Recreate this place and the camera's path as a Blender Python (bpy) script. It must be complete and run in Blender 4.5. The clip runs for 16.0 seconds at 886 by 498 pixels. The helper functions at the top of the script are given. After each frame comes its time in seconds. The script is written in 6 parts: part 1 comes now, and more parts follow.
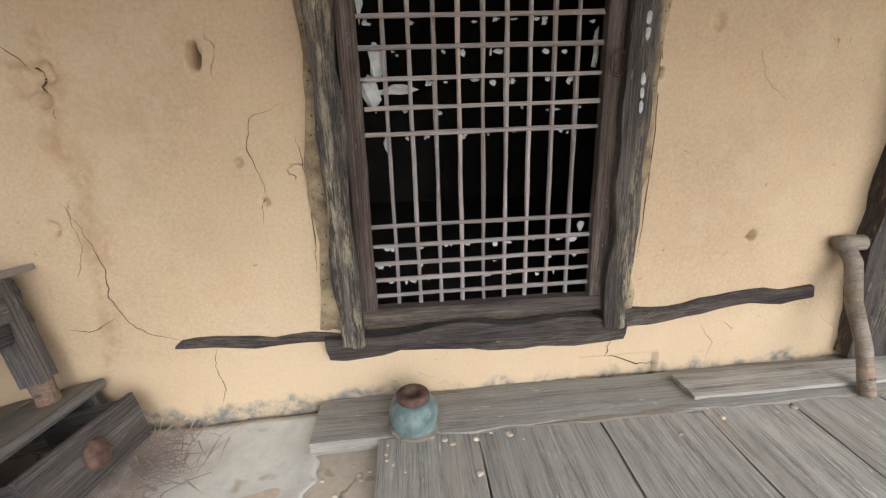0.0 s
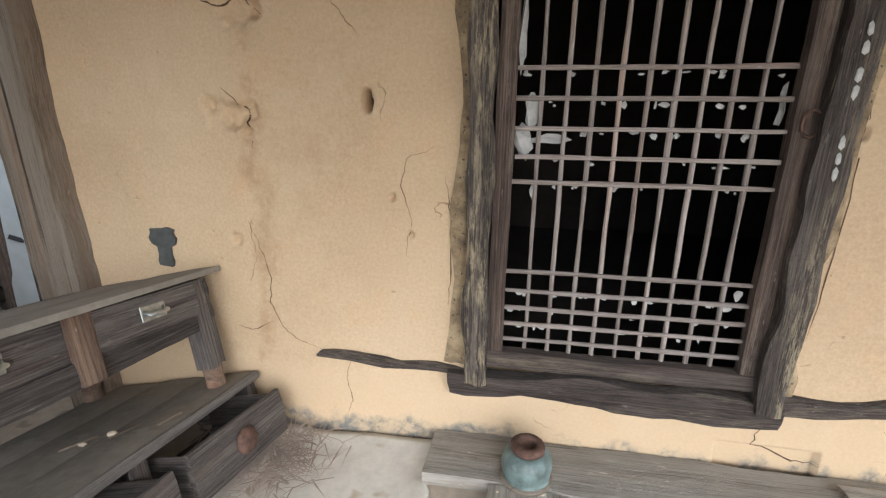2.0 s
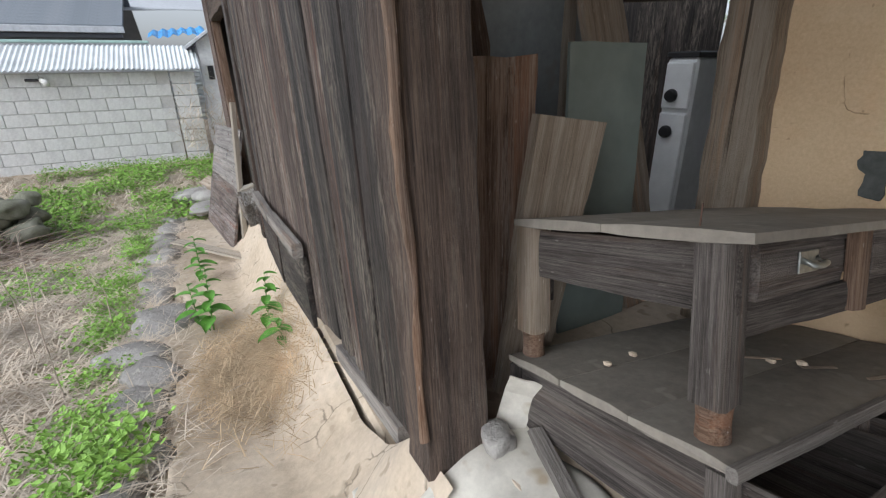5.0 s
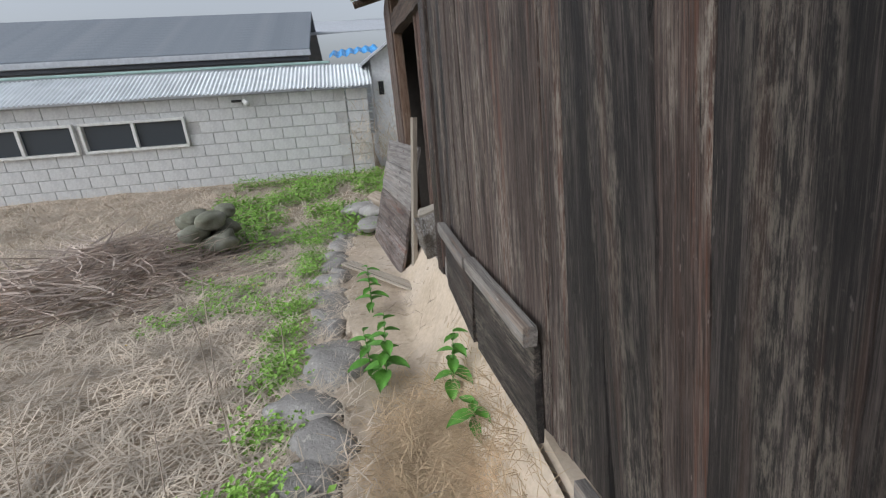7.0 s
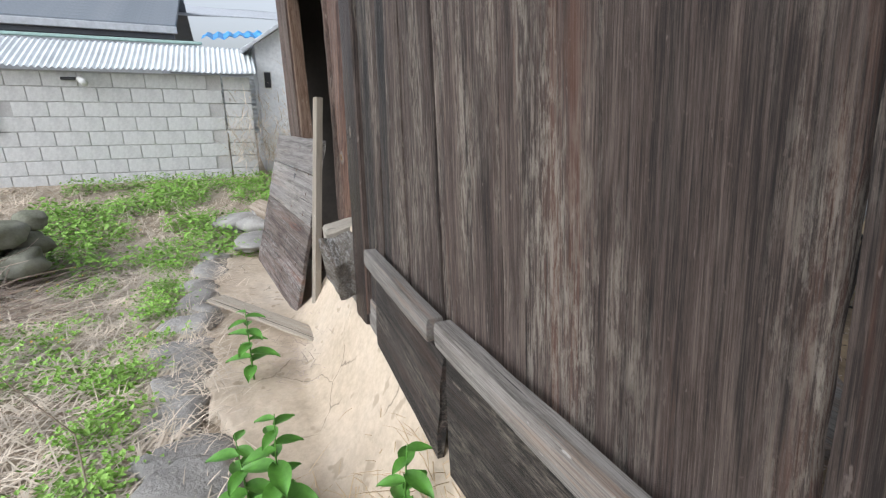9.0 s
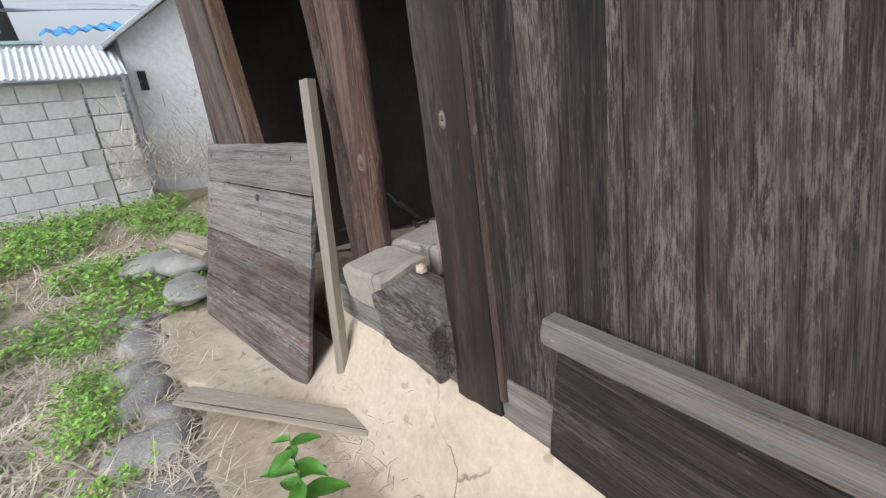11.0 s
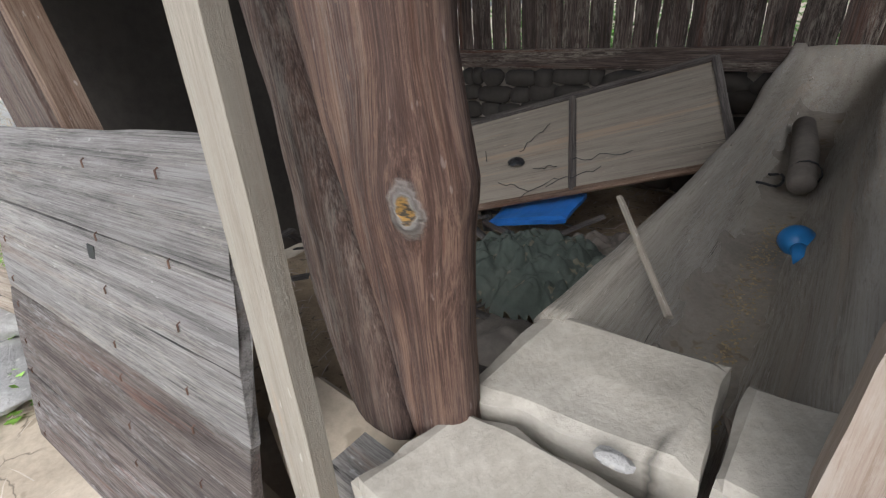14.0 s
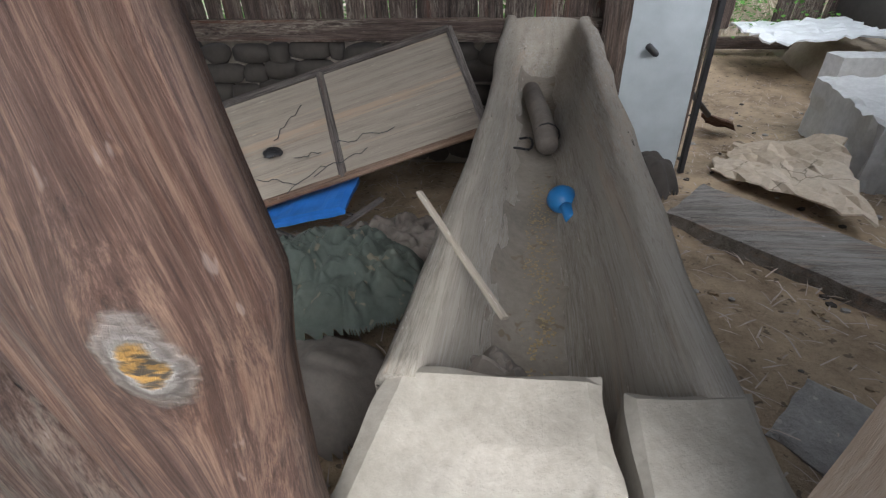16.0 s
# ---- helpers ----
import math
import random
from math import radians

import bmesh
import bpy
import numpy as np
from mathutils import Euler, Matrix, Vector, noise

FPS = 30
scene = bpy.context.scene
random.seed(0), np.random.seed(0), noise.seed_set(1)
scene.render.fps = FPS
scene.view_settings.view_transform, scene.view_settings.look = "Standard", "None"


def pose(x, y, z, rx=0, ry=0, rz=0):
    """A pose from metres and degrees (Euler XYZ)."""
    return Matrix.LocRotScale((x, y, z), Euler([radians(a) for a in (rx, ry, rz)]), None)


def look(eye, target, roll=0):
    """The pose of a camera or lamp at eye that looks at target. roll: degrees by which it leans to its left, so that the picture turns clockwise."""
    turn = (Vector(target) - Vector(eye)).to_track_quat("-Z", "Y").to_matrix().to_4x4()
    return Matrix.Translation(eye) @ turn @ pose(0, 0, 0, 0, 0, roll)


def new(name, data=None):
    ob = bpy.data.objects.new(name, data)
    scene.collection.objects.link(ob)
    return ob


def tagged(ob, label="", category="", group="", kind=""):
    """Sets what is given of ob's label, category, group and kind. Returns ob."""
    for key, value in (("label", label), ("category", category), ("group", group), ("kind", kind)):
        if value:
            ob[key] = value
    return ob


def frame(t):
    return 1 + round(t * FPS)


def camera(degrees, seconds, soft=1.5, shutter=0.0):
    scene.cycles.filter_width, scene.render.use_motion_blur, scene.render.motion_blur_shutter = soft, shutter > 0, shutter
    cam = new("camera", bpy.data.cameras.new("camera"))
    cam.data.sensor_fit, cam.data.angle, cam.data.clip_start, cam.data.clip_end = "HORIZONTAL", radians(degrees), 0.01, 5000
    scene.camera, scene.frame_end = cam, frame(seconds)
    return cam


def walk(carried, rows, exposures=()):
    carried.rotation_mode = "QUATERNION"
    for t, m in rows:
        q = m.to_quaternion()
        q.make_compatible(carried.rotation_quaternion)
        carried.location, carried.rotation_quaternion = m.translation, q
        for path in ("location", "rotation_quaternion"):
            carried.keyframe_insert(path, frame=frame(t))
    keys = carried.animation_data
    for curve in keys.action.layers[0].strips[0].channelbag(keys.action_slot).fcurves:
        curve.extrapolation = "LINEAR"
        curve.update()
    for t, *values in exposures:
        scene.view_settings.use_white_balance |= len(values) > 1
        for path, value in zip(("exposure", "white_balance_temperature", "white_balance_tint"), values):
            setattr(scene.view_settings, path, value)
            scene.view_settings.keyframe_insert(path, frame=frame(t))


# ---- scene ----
cam = camera(88.2, 16.0, soft=1.2)
PATH = [
    (0, (0.05, -0.021, 1.454), (0.219, 1.875, 0.841), -1.8),
    (0.5, (0.0, -0.016, 1.467), (0.077, 1.88, 0.838), -1.1),
    (1, (0.055, 0.02, 1.527), (0.085, 1.932, 0.942), -0.5),
    (1.5, (0.094, 0.044, 1.571), (0.039, 1.968, 1.029), 0.4),
    (2, (-0.016, -0.003, 1.549), (-0.339, 1.891, 0.994), 0.8),
    (2.5, (-0.259, -0.111, 1.512), (-1.061, 1.626, 0.93), 0.4),
    (3, (-0.299, -0.188, 1.494), (-1.447, 1.333, 0.888), 0.6),
    (3.5, (-0.262, -0.231, 1.471), (-1.598, 1.118, 0.841), 0.8),
    (4, (-0.354, -0.278, 1.46), (-1.836, 0.896, 0.809), 0.5),
    (4.5, (-0.552, -0.315, 1.433), (-2.136, 0.697, 0.751), -0.7),
    (5, (-0.693, -0.378, 1.405), (-2.336, 0.489, 0.663), -0.9),
    (5.2, (-0.736, -0.413, 1.398), (-2.397, 0.41, 0.648), -0.8),
    (7.3, (-1.769, -0.535, 1.378), (-3.63, -0.294, 0.684), -4.5),
    (7.5, (-1.854, -0.529, 1.317), (-3.715, -0.321, 0.613), -4.9),
    (8, (-2.239, -0.439, 1.141), (-4.077, -0.056, 0.452), -2.8),
    (8.5, (-2.425, -0.384, 1.141), (-4.194, 0.252, 0.458), -0.3),
    (9, (-2.739, -0.507, 1.132), (-4.467, 0.272, 0.493), 1.2),
    (9.2, (-2.851, -0.548, 1.134), (-4.563, 0.271, 0.503), 1.3),
    (11.3, (-4.056, -0.844, 1.062), (-5.545, 0.268, 0.322), -5.4),
    (11.5, (-4.153, -0.851, 1.048), (-5.642, 0.241, 0.282), -5.8),
    (12, (-4.569, -0.732, 0.999), (-6.078, 0.334, 0.232), -5.6),
    (12.5, (-4.872, -0.563, 1.015), (-6.295, 0.627, 0.269), -3.6),
    (13, (-5.15, -0.495, 1.007), (-6.487, 0.806, 0.285), -3.5),
    (13.5, (-5.273, -0.41, 0.979), (-6.593, 0.855, 0.17), -4.2),
    (14, (-5.323, -0.272, 0.966), (-6.519, 1.035, 0.038), -5.1),
    (14.5, (-5.42, -0.179, 0.957), (-6.354, 1.265, -0.064), -5.5),
    (15, (-5.469, -0.127, 0.962), (-6.123, 1.449, -0.081), -4.5),
    (15.5, (-5.5, -0.096, 0.954), (-5.933, 1.538, -0.116), -2.9),
    (16, (-5.51, -0.058, 0.945), (-5.815, 1.603, -0.127), -1.8),
]

# ---- light ----
EXPOSURE = [(t, e, 5950, 10) for t, e in ((0, 1.0), (1.5, 1.05), (2.5, 1.1), (3, 1.0), (3.5, 0.4), (4, 0.15), (4.5, 0.15), (5, 0.25), (7.5, -0.15), (8, -0.15), (8.5, 0.2), (9, 0.4), (11.5, 0.25), (13, 0.65), (14, 0.75), (15, 1.35), (16, 1.4))]
walk(cam, [(t, look(eye, target, roll)) for t, eye, target, roll in PATH], EXPOSURE)

sky_world = bpy.data.worlds.new("overcast_sky")
scene.world = sky_world
sky_world.use_nodes = True
wn, wl = sky_world.node_tree.nodes, sky_world.node_tree.links
sky = wn.new("ShaderNodeTexSky")
sky.sky_type, sky.sun_disc = "NISHITA", False
sky.sun_elevation, sky.sun_rotation = radians(37), radians(158)
sky.dust_density, sky.air_density = 3.0, 1.0
veil = wn.new("ShaderNodeHueSaturation")
veil.inputs["Saturation"].default_value = 0.22
wl.new(sky.outputs[0], veil.inputs["Color"])
wl.new(veil.outputs[0], wn["Background"].inputs[0])
wn["Background"].inputs[1].default_value = 0.15
sun = new("sun", bpy.data.lights.new("sun", "SUN"))
sun.data.energy, sun.data.angle, sun.data.color = 1.4, radians(70), (1.0, 0.97, 0.92)
sun.matrix_world = look((1.2, -8, 6.2), (-2, 0, 0))


# ---- materials ----
class Nodes:
    """A small builder for one node material."""

    def __init__(self, name, rough=0.85, metal=0.0):
        self.m = bpy.data.materials.new(name)
        self.m.use_nodes = True
        self.t = self.m.node_tree
        self.b = self.t.nodes["Principled BSDF"]
        self.b.inputs["Roughness"].default_value = rough
        self.b.inputs["Metallic"].default_value = metal
        self.c = self.t.nodes.new("ShaderNodeTexCoord").outputs["Object"]

    def put(self, kind, **inputs):
        n = self.t.nodes.new(kind)
        for key, value in inputs.items():
            self.wire(value, n.inputs[key.replace("_", " ")])
        return n

    def wire(self, value, socket):
        if isinstance(value, bpy.types.NodeSocket):
            self.t.links.new(value, socket)
        else:
            socket.default_value = value

    def noise(self, scale, stretch=(1, 1, 1), detail=5.0, rough=0.6, distortion=0.0):
        mp = self.put("ShaderNodeMapping", Vector=self.c, Scale=stretch)
        return self.put("ShaderNodeTexNoise", Vector=mp.outputs[0], Scale=scale, Detail=detail, Roughness=rough, Distortion=distortion).outputs["Fac"]

    def ramp(self, fac, *stops):
        n = self.put("ShaderNodeValToRGB", Fac=fac)
        el = n.color_ramp.elements
        while len(el) < len(stops):
            el.new(0.5)
        for e, (p, c) in zip(el, stops):
            e.position = p
            e.color = (*c, 1) if isinstance(c, tuple) else (c, c, c, 1)
        return n.outputs[0]

    def mix(self, fac, a, b, how="MIX"):
        n = self.t.nodes.new("ShaderNodeMix")
        n.data_type, n.blend_type = "RGBA", how
        self.wire(fac, n.inputs[0])
        self.wire((*a, 1) if isinstance(a, tuple) else a, n.inputs[6])
        self.wire((*b, 1) if isinstance(b, tuple) else b, n.inputs[7])
        return n.outputs[2]

    def math(self, how, a, b=0.0):
        n = self.t.nodes.new("ShaderNodeMath")
        n.operation = how
        self.wire(a, n.inputs[0])
        self.wire(b, n.inputs[1])
        return n.outputs[0]

    def done(self, color, height=None, strength=0.4, distance=0.01):
        self.wire((*color, 1) if isinstance(color, tuple) else color, self.b.inputs["Base Color"])
        if height is not None:
            bump = self.put("ShaderNodeBump", Height=height, Strength=strength, Distance=distance)
            self.t.links.new(bump.outputs[0], self.b.inputs["Normal"])
        return self.m


def wood(name, dark, mid, light, grey=0.3, grey_color=(0.3, 0.28, 0.26), rough=0.85, bump=0.6, fine=1.0, knot=None, scuff=0.0, scuff_color=(0.42, 0.38, 0.32), warm=0.45, warm_color=None, deep=0.55):
    """Weathered wood, its grain along the object's x: rings, fibres, bare patches, scuffs and splits."""
    n = Nodes(name, rough)
    rnd = n.put("ShaderNodeObjectInfo").outputs["Random"]
    shift = n.put("ShaderNodeCombineXYZ", X=n.math("MULTIPLY", rnd, 37.0), Y=n.math("MULTIPLY", rnd, 11.0), Z=0.0).outputs[0]
    local = n.c
    reach = None
    if knot:
        off = n.put("ShaderNodeMapping", Vector=local, Location=(-knot[0] / (0.034 * knot[2]), -knot[1] / (0.021 * knot[2]), 0.0), Scale=(1 / (0.034 * knot[2]), 1 / (0.021 * knot[2]), 0.0)).outputs[0]
        far_off = n.t.nodes.new("ShaderNodeVectorMath")
        far_off.operation = "LENGTH"
        n.t.links.new(off, far_off.inputs[0])
        reach = far_off.outputs["Value"]
        # the grain runs round the knot
        pull = n.math("MULTIPLY", n.ramp(n.math("MULTIPLY", reach, 0.14), (0.0, 0.85), (0.3, 0.5), (0.9, 0.0)), n.math("MULTIPLY", n.put("ShaderNodeSeparateXYZ", Vector=off).outputs[1], -0.021 * knot[2]))
        bent = n.t.nodes.new("ShaderNodeVectorMath")
        n.t.links.new(n.c, bent.inputs[0])
        n.t.links.new(n.put("ShaderNodeCombineXYZ", X=0.0, Y=pull, Z=0.0).outputs[0], bent.inputs[1])
        n.c = bent.outputs[0]
    add = n.t.nodes.new("ShaderNodeVectorMath")
    n.t.links.new(n.c, add.inputs[0])
    n.t.links.new(shift, add.inputs[1])
    n.c = add.outputs[0]
    mp = n.put("ShaderNodeMapping", Vector=n.c, Scale=(0.07, 1.0, 1.0))
    wave = n.put("ShaderNodeTexWave", Vector=mp.outputs[0], Scale=5.0 * fine, Distortion=16.0, Detail=3.0, Detail_Scale=0.5, Detail_Roughness=0.55)
    wave.bands_direction = "Y"
    rings = n.ramp(wave.outputs["Fac"], (0.05, 0.0), (0.5, 0.62), (0.95, 1.0))
    fibre = n.noise(24.0 * fine, (0.17, 6.0, 6.0), 7, 0.8)
    hair = n.noise(60.0 * fine, (0.06, 6.0, 6.0), 6, 0.85)
    patch = n.noise(3.2, (0.5, 2.2, 2.2), 7, 0.75)
    fibre = n.math("ADD", n.math("MULTIPLY", fibre, 0.5), n.math("MULTIPLY", hair, 0.5))
    fibre = n.math("ADD", n.math("MULTIPLY", n.math("SUBTRACT", fibre, 0.5), 3.2), 0.5)
    grain = n.math("ADD", n.math("MULTIPLY", rings, 0.09), n.math("ADD", n.math("MULTIPLY", fibre, 0.5), n.math("MULTIPLY", patch, 0.45)))
    col = n.ramp(grain, (0.30, dark), (0.52, mid), (0.76, light))
    heat = n.ramp(n.noise(2.4, (0.14, 3.4, 3.4), 6, 0.75), (0.55, 0.0), (0.62, 1.0))
    col = n.mix(n.math("MULTIPLY", heat, warm), col, warm_color or (min(1.0, mid[0] * 1.7), mid[1] * 1.25, mid[2] * 0.95), "MIX")
    shade = n.ramp(n.noise(1.8, (0.2, 4.5, 4.5), 6, 0.75), (0.53, 0.0), (0.60, 1.0))
    col = n.mix(n.math("MULTIPLY", shade, deep), col, dark)
    worn = n.ramp(n.math("ADD", n.math("MULTIPLY", patch, 0.62), n.math("MULTIPLY", fibre, 0.38)), (0.42, 0.0), (0.62, 1.0))
    col = n.mix(n.math("MULTIPLY", worn, grey), col, grey_color)
    if scuff:
        where = n.ramp(n.noise(2.1, (0.45, 3.2, 3.2), 4, 0.6), (0.46, 0.0), (0.58, 1.0))
        crumbs = n.math("ADD", n.math("MULTIPLY", n.noise(34.0, (0.35, 2.0, 2.0), 6, 0.8), 0.7), n.math("MULTIPLY", hair, 0.3))
        mark = n.math("MULTIPLY", where, n.ramp(crumbs, (0.47, 0.0), (0.57, 1.0)))
        col = n.mix(n.math("MULTIPLY", mark, scuff), col, scuff_color)
        line = n.ramp(n.noise(7.0, (0.05, 9.0, 9.0), 3, 0.6), (0.67, 0.0), (0.70, 1.0))
        line = n.math("MULTIPLY", line, n.ramp(n.noise(30.0, (0.5, 1.0, 1.0), 4, 0.7), (0.46, 0.0), (0.56, 1.0)))
        col = n.mix(n.math("MULTIPLY", line, min(1.0, scuff * 1.2)), col, scuff_color)
    speck = n.ramp(n.noise(38.0, (0.4, 1.5, 1.5), 3, 0.6), (0.68, 0.0), (0.72, 1.0))
    col = n.mix(n.math("MULTIPLY", speck, 0.35), col, tuple(min(1.0, c * 2.2 + 0.05) for c in grey_color))
    split = n.ramp(n.noise(5.0 * fine, (0.07, 6.5, 6.5), 4, 0.65), (0.30, 1.0), (0.325, 0.0))
    col = n.mix(n.math("MULTIPLY", split, 0.9), col, tuple(c * 0.3 for c in dark))
    nick = n.ramp(n.noise(90.0, (0.5, 1.0, 1.0), 2, 0.5), (0.70, 0.0), (0.74, 1.0))
    col = n.mix(n.math("MULTIPLY", nick, 0.3), col, light)
    grain = n.math("SUBTRACT", grain, n.math("MULTIPLY", split, 0.8))
    if knot:
        d = n.math("ADD", reach, n.math("MULTIPLY", n.math("SUBTRACT", n.noise(70, detail=5), 0.5), 1.3))
        q = n.math("MULTIPLY", d, 0.25)
        flecks = n.ramp(n.noise(130, detail=3), (0.42, (0.06, 0.045, 0.03)), (0.52, (0.38, 0.21, 0.05)))
        col = n.mix(n.ramp(q, (0.20, 1.0), (0.33, 0.75), (0.46, 0.0)), col,
                    n.ramp(q, (0.13, (0.20, 0.12, 0.04)), (0.19, (0.30, 0.275, 0.25)), (0.27, (0.17, 0.145, 0.13)), (0.34, (0.30, 0.27, 0.24)), (0.42, (0.06, 0.035, 0.025))))
        col = n.mix(n.ramp(q, (0.14, 1.0), (0.19, 0.0)), col, flecks)
        grain = n.math("ADD", grain, n.ramp(q, (0.05, 0.0), (0.22, 1.0), (0.4, 0.0)))
    tone = n.math("ADD", n.math("MULTIPLY", rnd, 0.4), 0.8)
    grey_tone = n.put("ShaderNodeCombineColor", Red=tone, Green=tone, Blue=tone).outputs[0]
    col = n.mix(1.0, col, grey_tone, "MULTIPLY")
    return n.done(col, n.math("ADD", grain, n.math("MULTIPLY", patch, 0.4)), bump, 0.014)


def earthy(name, a, b, c, scale=6.0, rough=0.95, bump=0.5, distance=0.01, specks=None, cracks=0.0):
    """Soil, cement, plaster or stone: two scales of mottling and fine grit."""
    n = Nodes(name, rough)
    big, fine = n.noise(scale * 0.35, detail=4), n.noise(scale * 6, detail=6, rough=0.7)
    col = n.ramp(big, (0.32, a), (0.5, b), (0.68, c))
    col = n.mix(0.35, col, n.ramp(fine, (0.3, tuple(v * 0.55 for v in b)), (0.7, tuple(min(1, v * 1.35) for v in b))))
    if specks:
        col = n.mix(n.ramp(n.noise(scale * 2.2, detail=2), (0.63, 0.0), (0.68, 0.8)), col, specks)
    if cracks:
        warp = n.mix(0.2, n.c, n.put("ShaderNodeTexNoise", Vector=n.c, Scale=4.0, Detail=5.0).outputs["Color"])
        vor = n.put("ShaderNodeTexVoronoi", Vector=warp, Scale=cracks)
        vor.feature = "DISTANCE_TO_EDGE"
        line = n.math("MULTIPLY", n.ramp(vor.outputs["Distance"], (0.0, 1.0), (0.012, 0.0)), n.ramp(n.noise(1.9, detail=2), (0.5, 0.0), (0.56, 0.8)))
        col = n.mix(line, col, tuple(v * 0.3 for v in a))
    return n.done(col, n.math("ADD", n.math("MULTIPLY", big, 0.6), n.math("MULTIPLY", fine, 0.4)), bump, distance)


def plain(name, color, rough=0.5, metal=0.0, vary=0.15, scale=9.0, bump=0.15):
    n = Nodes(name, rough, metal)
    f = n.noise(scale, detail=6)
    col = n.ramp(f, (0.3, tuple(v * (1 - vary) for v in color)), (0.7, tuple(min(1, v * (1 + vary)) for v in color)))
    return n.done(col, f, bump, 0.004)


def mud_plaster():
    n = Nodes("tan_mud_plaster", 0.95)
    big, mid, fine = n.noise(1.3, detail=5), n.noise(5.0, detail=5), n.noise(90, detail=6, rough=0.75)
    col = n.ramp(big, (0.3, (0.47, 0.335, 0.205)), (0.5, (0.56, 0.415, 0.26)), (0.7, (0.61, 0.465, 0.305)))
    col = n.mix(n.ramp(mid, (0.55, 0.0), (0.75, 0.5)), col, (0.60, 0.36, 0.19))
    col = n.mix(0.32, col, n.ramp(fine, (0.3, (0.33, 0.23, 0.13)), (0.7, (0.7, 0.54, 0.35))))
    warp = n.mix(0.16, n.c, n.put("ShaderNodeTexNoise", Vector=n.c, Scale=5.0, Detail=4.0).outputs["Color"])
    vor = n.put("ShaderNodeTexVoronoi", Vector=warp, Scale=2.6)
    vor.feature = "DISTANCE_TO_EDGE"
    crack = n.ramp(vor.outputs["Distance"], (0.0, 1.0), (0.0028, 0.0))
    crack = n.math("MULTIPLY", crack, n.ramp(n.noise(4.2, detail=4), (0.57, 0.0), (0.63, 1.0)))
    col = n.mix(n.math("MULTIPLY", crack, 0.75), col, (0.2, 0.12, 0.06))
    flaws = n.ramp(n.noise(24, detail=2), (0.74, 0.0), (0.77, 1.0))
    col = n.mix(n.math("MULTIPLY", flaws, 0.6), col, (0.26, 0.17, 0.1))
    # grey damp band that rises from the floor, with a ragged upper edge
    z = n.put("ShaderNodeSeparateXYZ", Vector=n.c).outputs[2]
    foot = n.math("ADD", z, n.math("MULTIPLY", n.noise(6.0, detail=5), 0.28))
    low = n.ramp(n.math("ADD", z, n.math("MULTIPLY", n.noise(3.0, detail=4), 0.1)), (0.70, 0.5), (0.76, 0.0))
    col = n.mix(low, col, (0.60, 0.45, 0.29))
    col = n.mix(n.math("MULTIPLY", n.ramp(foot, (0.60, 1.0), (0.645, 0.0)), n.ramp(n.noise(22, detail=5, rough=0.7), (0.42, 0.25), (0.58, 0.95))), col, (0.17, 0.175, 0.165))
    # strip where the top coat has washed off, running down the wall
    x = n.put("ShaderNodeSeparateXYZ", Vector=n.c).outputs[0]
    wash = n.math("ABSOLUTE", n.math("ADD", n.math("ADD", x, 1.03), n.math("MULTIPLY", n.noise(2.6, detail=6, rough=0.65), -0.3)))
    col = n.mix(n.math("MULTIPLY", n.ramp(wash, (0.02, 1.0), (0.06, 0.0)), n.ramp(n.noise(7, detail=6, rough=0.75), (0.45, 0.0), (0.6, 0.7))), col, (0.40, 0.26, 0.14))
    pale = n.ramp(n.noise(3.4, detail=6, rough=0.7), (0.56, 0.0), (0.66, 0.3))
    col = n.mix(pale, col, (0.62, 0.49, 0.33))
    h = n.math("SUBTRACT", n.math("ADD", n.math("MULTIPLY", mid, 0.6), n.math("MULTIPLY", fine, 0.15)), crack)
    return n.done(col, h, 0.6, 0.014)


